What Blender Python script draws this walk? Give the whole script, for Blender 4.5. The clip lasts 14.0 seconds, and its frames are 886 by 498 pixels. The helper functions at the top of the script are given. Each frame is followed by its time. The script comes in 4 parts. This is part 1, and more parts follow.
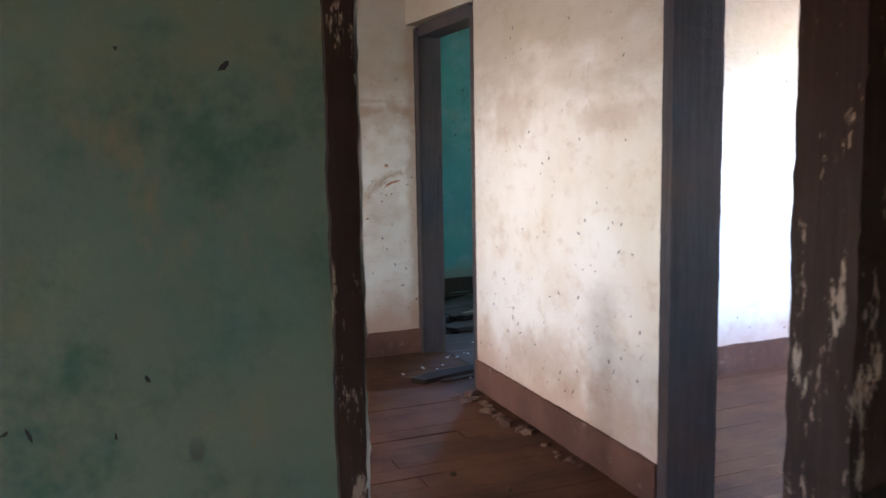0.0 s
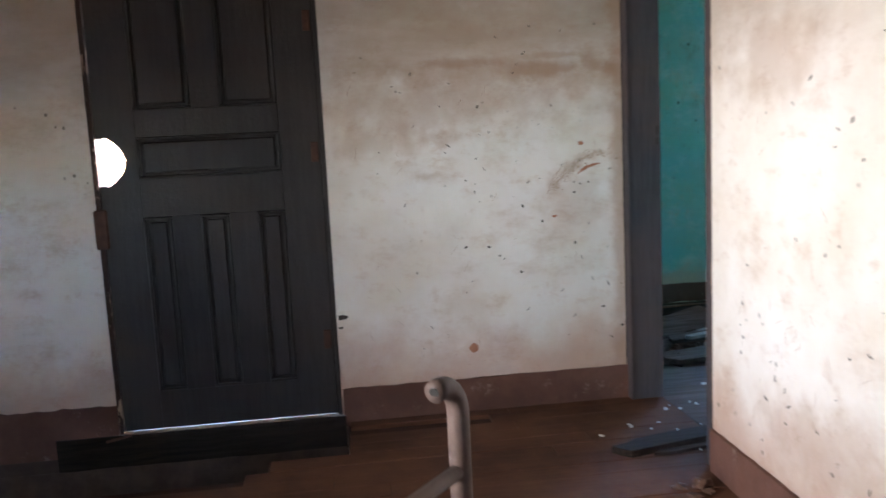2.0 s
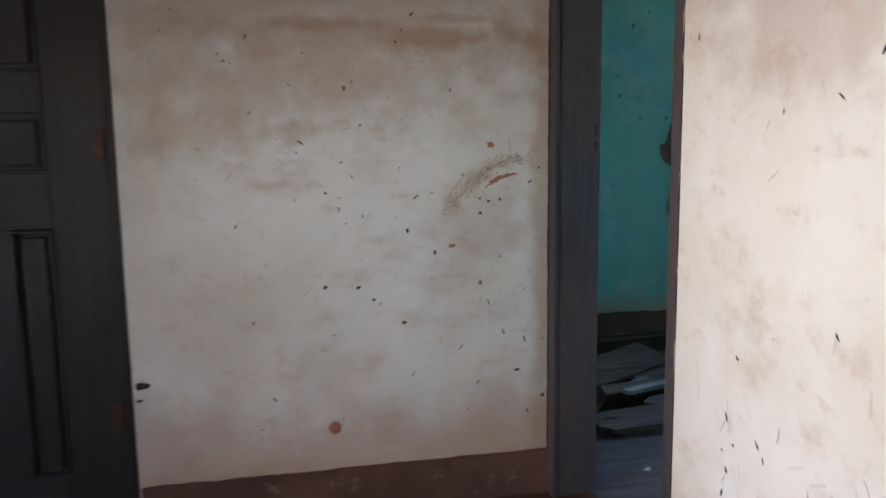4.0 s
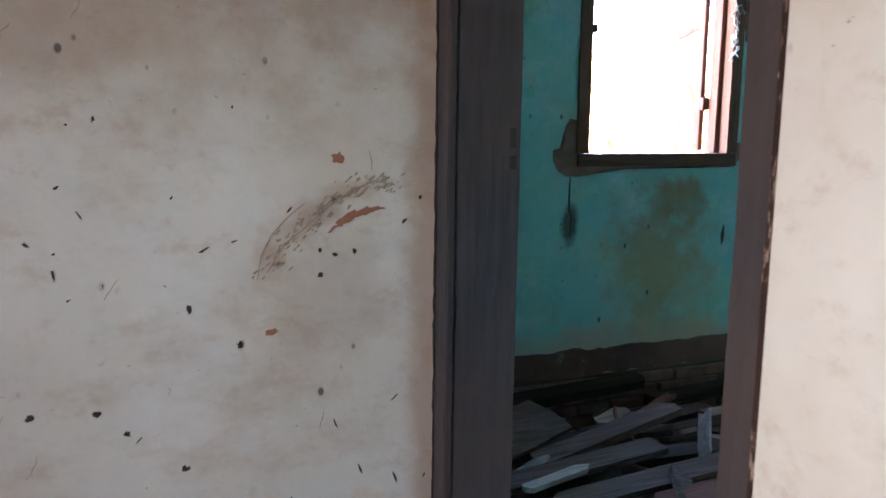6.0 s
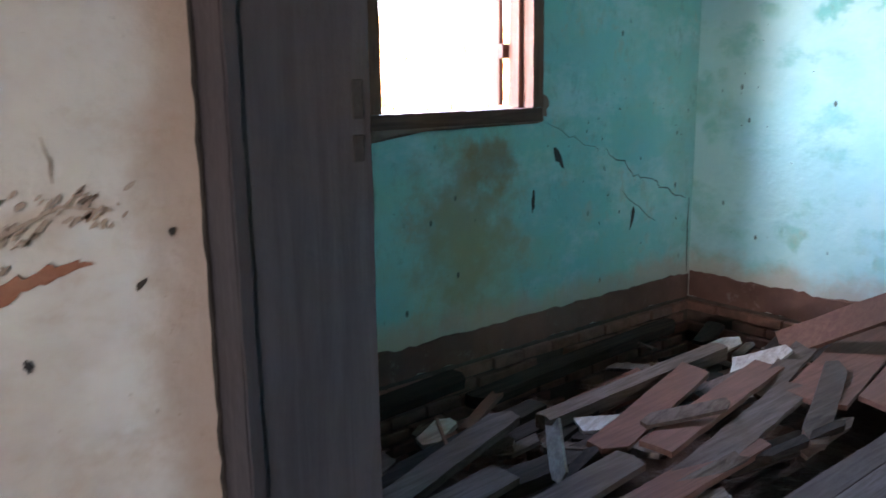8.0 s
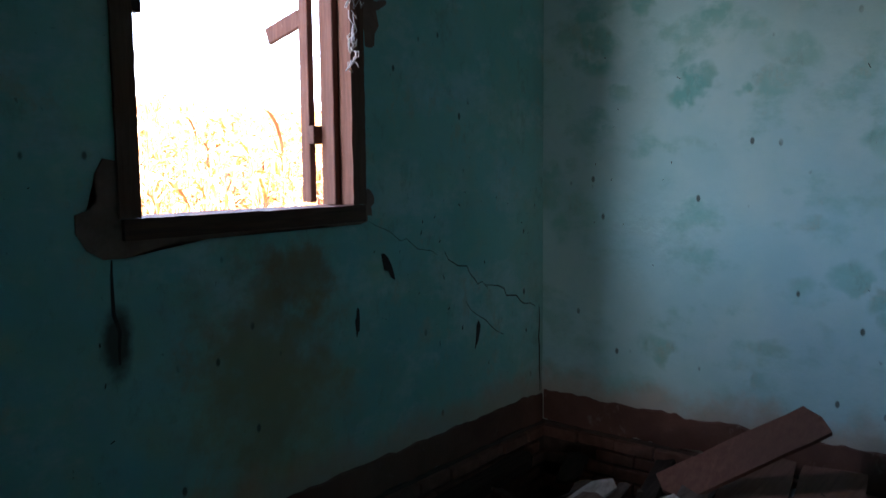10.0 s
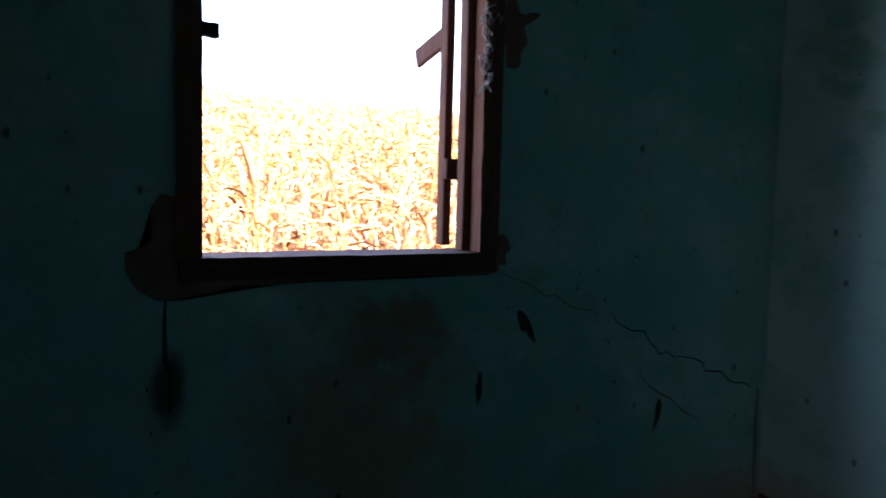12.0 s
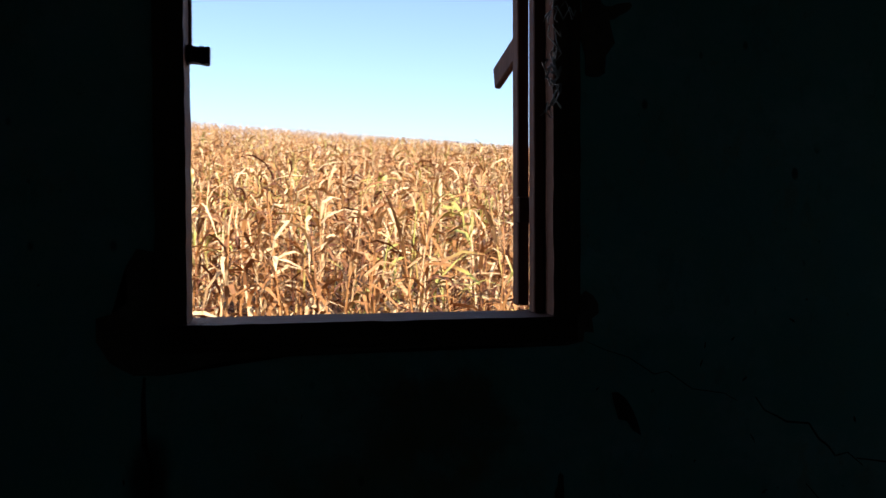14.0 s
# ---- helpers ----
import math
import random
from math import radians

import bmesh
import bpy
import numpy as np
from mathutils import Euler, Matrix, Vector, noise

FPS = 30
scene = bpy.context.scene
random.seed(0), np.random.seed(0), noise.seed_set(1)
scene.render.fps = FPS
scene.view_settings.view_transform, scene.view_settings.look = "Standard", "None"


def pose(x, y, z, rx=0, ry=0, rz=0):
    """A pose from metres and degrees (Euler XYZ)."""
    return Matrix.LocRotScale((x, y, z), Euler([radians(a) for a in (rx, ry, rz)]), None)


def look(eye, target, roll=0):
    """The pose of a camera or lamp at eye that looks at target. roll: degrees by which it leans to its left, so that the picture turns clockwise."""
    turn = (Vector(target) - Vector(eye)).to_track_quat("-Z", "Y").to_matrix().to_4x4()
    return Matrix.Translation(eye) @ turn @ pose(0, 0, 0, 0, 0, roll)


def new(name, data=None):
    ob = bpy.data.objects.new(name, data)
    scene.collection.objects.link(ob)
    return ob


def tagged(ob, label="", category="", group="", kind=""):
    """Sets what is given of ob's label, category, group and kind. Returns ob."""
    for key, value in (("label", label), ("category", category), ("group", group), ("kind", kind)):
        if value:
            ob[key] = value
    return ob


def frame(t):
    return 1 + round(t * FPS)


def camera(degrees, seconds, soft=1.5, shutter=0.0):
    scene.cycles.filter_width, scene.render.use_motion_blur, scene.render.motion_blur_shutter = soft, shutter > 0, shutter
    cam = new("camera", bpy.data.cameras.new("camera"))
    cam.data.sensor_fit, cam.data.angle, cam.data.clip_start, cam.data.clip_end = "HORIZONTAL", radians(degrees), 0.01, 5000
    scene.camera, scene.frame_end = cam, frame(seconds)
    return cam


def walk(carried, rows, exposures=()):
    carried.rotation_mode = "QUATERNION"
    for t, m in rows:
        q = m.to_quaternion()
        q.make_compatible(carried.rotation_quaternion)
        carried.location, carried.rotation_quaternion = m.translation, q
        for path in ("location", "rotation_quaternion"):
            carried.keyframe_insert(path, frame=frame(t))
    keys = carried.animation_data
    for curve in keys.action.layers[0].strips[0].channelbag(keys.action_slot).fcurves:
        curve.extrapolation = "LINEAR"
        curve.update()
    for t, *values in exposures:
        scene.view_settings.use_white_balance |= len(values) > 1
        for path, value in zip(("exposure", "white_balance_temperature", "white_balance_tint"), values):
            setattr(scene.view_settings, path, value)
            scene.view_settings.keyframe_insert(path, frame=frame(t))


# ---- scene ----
cam = camera(56.97, 14.0, shutter=0.4)
PATH = [
    (0, pose(0.443, 0.423, 1.335, 83.18, 1.00, -22.47)),
    (0.5, pose(0.562, 0.671, 1.338, 81.79, 3.53, -20.31)),
    (1, pose(0.823, 1.069, 1.314, 80.66, 1.50, -17.42)),
    (1.5, pose(0.925, 1.308, 1.292, 80.14, 0.18, -13.96)),
    (2, pose(0.976, 1.701, 1.294, 82.41, 2.76, -7.57)),
    (2.5, pose(1.058, 1.913, 1.257, 81.59, 0.97, -3.87)),
    (3, pose(1.198, 2.257, 1.268, 81.24, 1.92, -8.85)),
    (3.5, pose(1.292, 2.366, 1.306, 81.72, 2.71, -11.95)),
    (4, pose(1.397, 2.782, 1.309, 81.54, 0.76, -11.98)),
    (4.2, pose(1.474, 2.998, 1.330, 80.87, 1.28, -15.45)),
    (6.3, pose(1.721, 4.008, 1.326, 80.95, -0.40, -24.08)),
    (6.5, pose(1.726, 4.091, 1.335, 80.44, 1.17, -27.50)),
    (7, pose(1.751, 4.236, 1.328, 81.87, 1.13, -29.24)),
    (7.5, pose(1.921, 4.521, 1.296, 78.84, 0.07, -32.65)),
    (8, pose(2.012, 4.687, 1.312, 78.17, 0.78, -39.23)),
    (8.5, pose(2.136, 4.903, 1.299, 80.71, 3.45, -44.85)),
    (8.7, pose(2.212, 4.982, 1.295, 80.24, 4.54, -48.43)),
    (10.8, pose(2.909, 5.317, 1.322, 89.05, -1.52, -48.36)),
    (11, pose(2.989, 5.282, 1.308, 91.86, -0.85, -45.71)),
    (11.5, pose(3.339, 5.153, 1.448, 86.66, -1.06, -36.69)),
    (12, pose(3.523, 5.197, 1.395, 85.22, -1.49, -27.34)),
    (12.5, pose(3.709, 5.362, 1.401, 85.87, -0.40, -21.70)),
    (13, pose(3.861, 5.430, 1.385, 87.28, -1.28, -16.43)),
    (13.5, pose(3.991, 5.450, 1.373, 89.16, 0.36, -14.53)),
    (14, pose(4.196, 5.539, 1.386, 88.55, 0.22, -10.71)),
]
EXPOSURES = [
    (0.0, 6.7, 6450, 14), (0.5, 6.45, 6450, 13), (1.0, 6.25, 6450, 14), (1.5, 6.5, 6350, 13), (2.0, 7.0, 6300, 12), (2.5, 6.95, 6300, 13), (3.0, 6.7, 6350, 12), (4.0, 6.5, 6350, 13), (6.5, 6.5, 6400, 16),
    (8.5, 6.7, 6650, 21), (8.7, 6.55, 6650, 21), (10.8, 3.4, 6250, 22), (11.5, 3.15, 6150, 21), (12.0, 3.15, 6000, 20), (12.5, 2.8, 6000, 17), (13.0, 1.7, 6250, 15),
    (13.5, 0.95, 6200, 14), (14.0, 0.75, 6200, 14),
]

walk(cam, PATH, EXPOSURES)

# ---------------------------------------------------------------- light
world = bpy.data.worlds.new("world")
scene.world = world
world.use_nodes = True
wn = world.node_tree
sky = wn.nodes.new("ShaderNodeTexSky")
sky.sky_type, sky.sun_disc = "NISHITA", False
SUN_EL, SUN_AZ = 40.0, 163.0          # azimuth clockwise from +y: the sun stands behind the house
sky.sun_elevation, sky.sun_rotation = radians(SUN_EL), radians(SUN_AZ)
sky.air_density, sky.dust_density, sky.ozone_density = 1.0, 0.9, 2.0
wn.links.new(sky.outputs[0], wn.nodes["Background"].inputs[0])
wn.nodes["Background"].inputs[1].default_value = 0.13

sun = new("sun", bpy.data.lights.new("sun", "SUN"))
sun.data.energy, sun.data.angle, sun.data.color = 4.6, radians(0.5), (1.0, 0.94, 0.84)
_a, _e = radians(SUN_AZ), radians(SUN_EL)
sun_from = Vector((math.sin(_a) * math.cos(_e), math.cos(_a) * math.cos(_e), math.sin(_e)))
sun.matrix_world = look(sun_from * 40, (0, 0, 0))


def opening_light(name, eye, target, w, h, watts, color, spread=180):
    ob = new(name, bpy.data.lights.new(name, "AREA"))
    ob.data.shape, ob.data.size, ob.data.size_y = "RECTANGLE", w, h
    ob.data.energy, ob.data.color, ob.data.spread = watts, color, radians(spread)
    ob.matrix_world = look(eye, target)
    return ob


# area lamps for daylight at openings; west and east windows are inferred, unseen
# beam narrowed to brighten the partition and spare the floor
opening_light("daylight_west_window", (-2.36, 2.25, 1.45), (2.28, 4.05, 0.98), 0.62, 0.5, 0.24, (1.0, 0.955, 0.92), 56)
opening_light("daylight_east_room", (5.74, 2.9, 1.6), (3, 3.2, 1.4), 1.1, 1.1, 0.5, (0.80, 0.88, 1.0))
# lamp added outside, placed so the jamb shades the room's north-east corner
opening_light("daylight_north_window", (3.92, 7.80, 1.72), (6.1, 6.35, 1.1), 0.22, 1.0, 0.7, (0.92, 0.97, 1.0))
# fill lamp added in the hall, where no source is known
opening_light("hall_fill_light", (-2.34, -0.5, 1.3), (0, 0.5, 1.2), 0.45, 1.7, 0.022, (0.9, 1.0, 0.95))

# ---------------------------------------------------------------- materials


class Nodes:
    """Short hand for building a node material."""

    def __init__(self, name, rough=0.8, metal=0.0):
        self.m = bpy.data.materials.new(name)
        self.m.use_nodes = True
        self.t = self.m.node_tree
        self.b = self.t.nodes["Principled BSDF"]
        self.b.inputs["Roughness"].default_value = rough
        self.b.inputs["Metallic"].default_value = metal
        geo = self.t.nodes.new("ShaderNodeNewGeometry")
        self.pos = geo.outputs["Position"]
        self.island = geo.outputs["Random Per Island"]
        self.rand = self.t.nodes.new("ShaderNodeObjectInfo").outputs["Random"]

    def put(self, socket, value):
        if hasattr(value, "is_output"):
            self.t.links.new(value, socket)
        else:
            socket.default_value = value

    def scaled(self, v, s):
        n = self.t.nodes.new("ShaderNodeVectorMath")
        n.operation = "MULTIPLY"
        self.put(n.inputs[0], v)
        n.inputs[1].default_value = s
        return n.outputs[0]

    def shifted(self, v, k, amount=9.0):
        n = self.t.nodes.new("ShaderNodeVectorMath")
        n.operation = "ADD"
        self.put(n.inputs[0], v)
        self.put(n.inputs[1], self.math("MULTIPLY", k, amount))
        return n.outputs[0]

    def noise(self, scale, detail=4.0, rough=0.6, vec=None, dist=0.0):
        n = self.t.nodes.new("ShaderNodeTexNoise")
        self.put(n.inputs["Vector"], self.pos if vec is None else vec)
        n.inputs["Scale"].default_value, n.inputs["Detail"].default_value = scale, detail
        n.inputs["Roughness"].default_value, n.inputs["Distortion"].default_value = rough, dist
        return n.outputs["Fac"]

    def cells(self, scale, vec=None):
        n = self.t.nodes.new("ShaderNodeTexVoronoi")
        self.put(n.inputs["Vector"], self.pos if vec is None else vec)
        n.inputs["Scale"].default_value = scale
        return n.outputs["Distance"]

    def ramp(self, f, a, b):
        n = self.t.nodes.new("ShaderNodeMapRange")
        n.interpolation_type = "SMOOTHSTEP"
        self.put(n.inputs[0], f)
        n.inputs[1].default_value, n.inputs[2].default_value = (a, b) if a < b else (b, a)
        n.inputs[3].default_value, n.inputs[4].default_value = (0, 1) if a < b else (1, 0)
        return n.outputs[0]

    def math(self, op, a, b):
        n = self.t.nodes.new("ShaderNodeMath")
        n.operation = op
        self.put(n.inputs[0], a)
        self.put(n.inputs[1], b)
        return n.outputs[0]

    def mix(self, f, a, b):
        n = self.t.nodes.new("ShaderNodeMix")
        n.data_type = "RGBA"
        self.put(n.inputs["Factor"], f)
        self.put(n.inputs["A"], a if hasattr(a, "is_output") else (*a, 1))
        self.put(n.inputs["B"], b if hasattr(b, "is_output") else (*b, 1))
        return n.outputs["Result"]

    def spot(self, centre, size, soft, wobble=0.5):
        """A stain with an uneven rim round a place of the world."""
        d = self.t.nodes.new("ShaderNodeVectorMath")
        d.operation = "SUBTRACT"
        self.put(d.inputs[0], self.pos)
        d.inputs[1].default_value = centre
        s = self.scaled(d.outputs[0], tuple(1 / k for k in size))
        ln = self.t.nodes.new("ShaderNodeVectorMath")
        ln.operation = "LENGTH"
        self.put(ln.inputs[0], s)
        r = self.math("ADD", ln.outputs["Value"], self.math("MULTIPLY", self.math("SUBTRACT", self.noise(9, 5), 0.5), wobble * 3))
        return self.ramp(r, 1.0 + soft, 1.0 - soft)

    def bump(self, h, strength=0.3, dist=0.01):
        n = self.t.nodes.new("ShaderNodeBump")
        n.inputs["Strength"].default_value, n.inputs["Distance"].default_value = strength, dist
        self.put(n.inputs["Height"], h)
        self.t.links.new(n.outputs[0], self.b.inputs["Normal"])

    def done(self, color):
        self.put(self.b.inputs["Base Color"], color if hasattr(color, "is_output") else (*color, 1))
        return self.m


def sep_z(n):
    s = n.t.nodes.new("ShaderNodeSeparateXYZ")
    n.put(s.inputs[0], n.pos)
    return s.outputs[2]


def limewash(name, base, warm, stain, amount, grime=(), fleck=(0.07, 0.06, 0.055)):
    """Old whitewash: cloudy, with rubbed brown stains, scratches, and small dark knocks."""
    n = Nodes(name, 0.9)
    c = n.mix(n.ramp(n.noise(1.3, 5, 0.6), 0.35, 0.7), base, warm)
    c = n.mix(n.math("MULTIPLY", n.ramp(n.noise(2.1, 8, 0.7, n.scaled(n.shifted(n.pos, 1.0, 4.0), (1, 1, 1.7))), 0.5, 0.78), amount * 0.85), c, stain)
    c = n.mix(n.math("MULTIPLY", n.ramp(n.noise(8.0, 7, 0.72, n.scaled(n.shifted(n.pos, 1.0, 2.2), (1, 1, 1.5))), 0.52, 0.70), 0.42), c, (0.47, 0.34, 0.26))
    fine = n.math("MULTIPLY", n.ramp(n.noise(46, 4, 0.7, n.scaled(n.pos, (1, 1, 1.6))), 0.66, 0.72), n.ramp(n.noise(3.1, 4), 0.47, 0.6))
    c = n.mix(n.math("MULTIPLY", fine, 0.6), c, (0.22, 0.17, 0.13))
    # rising dirt, splashed by rain and feet
    foot = n.math("ADD", sep_z(n), n.math("MULTIPLY", n.noise(3.5, 6), -0.55))
    c = n.mix(n.math("MULTIPLY", n.ramp(foot, 0.22, -0.12), 0.6), c, (0.40, 0.20, 0.12))
    # browner towards the ceiling, with a wavering lower edge
    c = n.mix(n.math("MULTIPLY", n.ramp(n.math("ADD", sep_z(n), n.math("MULTIPLY", n.noise(1.7, 5, 0.6, n.scaled(n.pos, (1, 1, 3))), 1.0)), 1.85, 2.45), 0.68), c, (0.33, 0.25, 0.16))
    for place, size, k in grime:
        c = n.mix(n.math("MULTIPLY", n.spot(place, size, 0.7, 0.9), k), c, (0.36, 0.23, 0.145))
    streak = n.noise(14, 6, 0.7, n.scaled(n.pos, (1.0, 1.0, 0.35)))
    c = n.mix(n.math("MULTIPLY", n.ramp(streak, 0.62, 0.75), 0.25), c, (0.36, 0.27, 0.2))
    knocks = n.math("MULTIPLY", n.ramp(n.cells(17, n.scaled(n.pos, (1, 1, 0.7))), 0.13, 0.07), n.ramp(n.noise(2.6, 3), 0.55, 0.62))
    c = n.mix(n.math("MULTIPLY", knocks, 0.85), c, fleck)
    h = n.math("ADD", n.noise(30, 6, 0.6), n.math("MULTIPLY", n.noise(5, 4), 2.0))
    n.bump(n.math("SUBTRACT", h, n.math("MULTIPLY", knocks, 1.5)), 0.35, 0.008)
    return n.done(c)


WHITE = limewash("white_limewash", (0.74, 0.73, 0.72), (0.62, 0.57, 0.51), (0.40, 0.29, 0.21), 0.8, (((1.75, 5.46, 1.60), (0.50, 1, 0.05), 0.40), ((1.35, 5.46, 1.44), (0.42, 1, 0.12), 0.28), ((2.15, 5.46, 1.55), (0.20, 1, 0.06), 0.35), ((1.15, 5.46, 1.30), (0.25, 1, 0.06), 0.3), ((1.75, 5.46, 1.66), (0.75, 1, 0.26), 0.32), ((1.55, 5.46, 0.50), (0.12, 1, 0.09), 0.2), ((2.08, 5.46, 0.98), (0.14, 1, 0.10), 0.25), ((2.32, 5.46, 1.0), (0.045, 1, 1.3), 0.6), ((2.0, 5.46, 1.06), (0.03, 1, 0.045), 0.4),
    ((2.04, 5.46, 1.11), (0.04, 1, 0.028), 0.45), ((2.09, 5.46, 1.145), (0.045, 1, 0.022), 0.5), ((2.15, 5.46, 1.185), (0.05, 1, 0.016), 0.4), ((2.22, 5.46, 1.20), (0.04, 1, 0.010), 0.3),
    ((1.62, 5.46, 1.64), (0.16, 1, 0.022), 0.6), ((1.98, 5.46, 1.60), (0.20, 1, 0.028), 0.6), ((2.02, 5.46, 1.66), (0.14, 1, 0.014), 0.5)))
CREAM = limewash("cream_limewash", (0.77, 0.74, 0.70), (0.66, 0.59, 0.50), (0.42, 0.28, 0.18), 0.8, (((2.31, 3.7, 0.36), (1, 0.35, 0.12), 0.45), ((2.29, 3.1, 0.30), (1, 0.25, 0.10), 0.35), ((2.28, 4.1, 1.5), (1, 0.25, 0.12), 0.4), ((2.28, 3.2, 1.45), (1, 0.2, 0.06), 0.4)))
BLUEWHITE = limewash("pale_blue_limewash", (0.74, 0.77, 0.80), (0.68, 0.72, 0.76), (0.5, 0.45, 0.4), 0.15)


def green_paint():
    n = Nodes("green_limewash", 0.85)
    c = n.mix(n.ramp(n.noise(1.6, 6, 0.65), 0.35, 0.65), (0.092, 0.155, 0.118), (0.165, 0.175, 0.11))
    c = n.mix(n.math("MULTIPLY", n.ramp(n.noise(3.4, 6, 0.7), 0.46, 0.66), 0.85), c, (0.045, 0.105, 0.068))
    c = n.mix(n.math("MULTIPLY", n.ramp(n.noise(7, 5, 0.7, n.scaled(n.pos, (1, 1, 0.5))), 0.55, 0.70), 0.6), c, (0.23, 0.16, 0.085))
    k = n.math("MULTIPLY", n.ramp(n.cells(9, n.scaled(n.pos, (1, 1, 0.6))), 0.12, 0.06), n.ramp(n.noise(2.5, 2), 0.45, 0.55))
    c = n.mix(n.math("MULTIPLY", k, 0.8), c, (0.05, 0.05, 0.04))
    n.bump(n.math("ADD", n.noise(30, 5), n.noise(5, 3)), 0.3, 0.008)
    return n.done(c)


GREEN = green_paint()


def teal_paint(name, worn):
    n = Nodes(name, 0.85)
    c = n.mix(n.ramp(n.noise(1.1, 5, 0.6), 0.3, 0.7), (0.15, 0.43, 0.41), (0.24, 0.51, 0.49))
    c = n.mix(n.math("MULTIPLY", n.ramp(n.noise(2.6, 8, 0.72, n.scaled(n.shifted(n.pos, 1.0, 5.1), (1, 1, 1.5))), 0.48, 0.66), 0.6), c, (0.40, 0.56, 0.56))
    c = n.mix(n.math("MULTIPLY", n.ramp(n.noise(5.5, 8, 0.75, n.scaled(n.shifted(n.pos, 1.0, 8.4), (1, 1, 0.7))), 0.56, 0.66), 0.55), c, (0.34, 0.37, 0.28))
    c = n.mix(n.math("MULTIPLY", n.ramp(n.noise(4, 7, 0.7), 0.45, 0.68), 0.6), c, (0.25, 0.42, 0.36))
    c = n.mix(n.math("MULTIPLY", n.ramp(n.noise(11, 6, 0.72, n.scaled(n.pos, (1, 1, 0.6))), 0.55, 0.70), 0.5), c, (0.17, 0.27, 0.23))
    c = n.mix(n.math("MULTIPLY", n.ramp(n.noise(50, 4, 0.7, n.scaled(n.pos, (1, 1, 0.5))), 0.67, 0.72), 0.6), c, (0.06, 0.08, 0.07))
    if worn:
        # the paint has washed out to the pale plaster, round patches of it are left
        pale = n.mix(n.ramp(n.noise(3, 5), 0.3, 0.7), (0.40, 0.62, 0.62), (0.32, 0.57, 0.59))
        drift = n.shifted(n.scaled(n.pos, (1, 1, 1.35)), n.noise(3.2, 4), 0.45)
        dots = n.math("MULTIPLY", n.ramp(n.cells(3.9, drift), 0.46, 0.24), n.ramp(n.noise(1.5, 3, 0.5, n.shifted(n.pos, 1.0, 3.3)), 0.42, 0.56))
        clouds = n.math("MULTIPLY", n.ramp(n.noise(3.0, 5, 0.6, n.shifted(n.scaled(n.pos, (1, 1, 1.6)), 1.0, 7.7)), 0.50, 0.66), 0.75)
        left = n.math("MULTIPLY", n.math("MAXIMUM", dots, clouds), n.ramp(n.noise(14, 4), 0.15, 0.5))
        c = n.mix(left, pale, c)
    else:
        c = n.mix(n.math("MULTIPLY", n.spot((4.44, 7.49, 0.66), (0.25, 1, 0.36), 0.75, 0.9), 0.72), c, (0.24, 0.17, 0.09))
        c = n.mix(n.math("MULTIPLY", n.spot((4.58, 7.49, 0.92), (0.12, 1, 0.12), 0.5, 0.7), 0.6), c, (0.22, 0.13, 0.05))
        c = n.mix(n.math("MULTIPLY", n.spot((4.45, 7.49, 0.42), (0.35, 1, 0.30), 0.6, 0.5), 0.5), c, (0.30, 0.31, 0.17))
        c = n.mix(n.spot((3.875, 7.49, 0.80), (0.045, 1, 0.10), 0.4, 0.4), c, (0.06, 0.07, 0.06))
    k = n.math("MULTIPLY", n.ramp(n.cells(11, n.scaled(n.pos, (1, 1, 0.6))), 0.13, 0.07), n.ramp(n.noise(2.2, 3), 0.50, 0.57))
    c = n.mix(n.math("MULTIPLY", k, 0.85), c, (0.04, 0.05, 0.045))
    foot = n.math("ADD", sep_z(n), n.math("MULTIPLY", n.noise(5, 6), -0.3))
    c = n.mix(n.math("MULTIPLY", n.ramp(foot, 0.16, 0.02), 0.7), c, (0.42, 0.30, 0.22))
    n.bump(n.math("SUBTRACT", n.math("ADD", n.noise(26, 6), n.math("MULTIPLY", n.noise(4, 4), 2)), k), 0.35, 0.01)
    return n.done(c)


TEAL, TEAL_WORN = teal_paint("teal_limewash", False), teal_paint("washed_out_teal_limewash", True)


def band_paint():
    n = Nodes("red_brown_wall_band", 0.85)
    c = n.mix(n.ramp(n.noise(3, 6), 0.35, 0.7), (0.082, 0.034, 0.023), (0.145, 0.066, 0.046))
    c = n.mix(n.ramp(n.noise(7, 8, 0.75), 0.58, 0.70), c, (0.22, 0.15, 0.12))
    n.bump(n.noise(25, 6), 0.5, 0.01)
    return n.done(c)


BAND = band_paint()


def timber(name, dark, light, along="x", rough=0.7, dust=None, dusty=0.4, worn=None, wear=0.6, gloss=0.2):
    """Sawn wood, grain along one axis, every piece a little different."""
    n = Nodes(name, rough)
    st = {"x": (0.9, 12, 12), "y": (12, 0.9, 12), "z": (12, 12, 0.9)}[along]
    v = n.shifted(n.scaled(n.pos, st), n.rand, 30)
    g = n.noise(4, 6, 0.65, v, 0.4)
    c = n.mix(n.ramp(g, 0.3, 0.7), dark, light)
    c = n.mix(n.math("MULTIPLY", n.rand, 0.45), c, tuple(0.55 * k for k in dark))
    if worn:
        c = n.mix(n.ramp(n.noise(5, 8, 0.75, n.scaled(n.pos, tuple(k ** 0.5 for k in st))), wear, wear + 0.05), c, worn)
    if dust:
        c = n.mix(n.math("MULTIPLY", n.ramp(n.noise(1.8, 6, 0.65), 0.35, 0.7), dusty), c, dust)
    n.b.inputs["Specular IOR Level"].default_value = gloss
    n.bump(n.math("ADD", g, n.noise(60, 3)), 0.35, 0.004)
    return n.done(c)


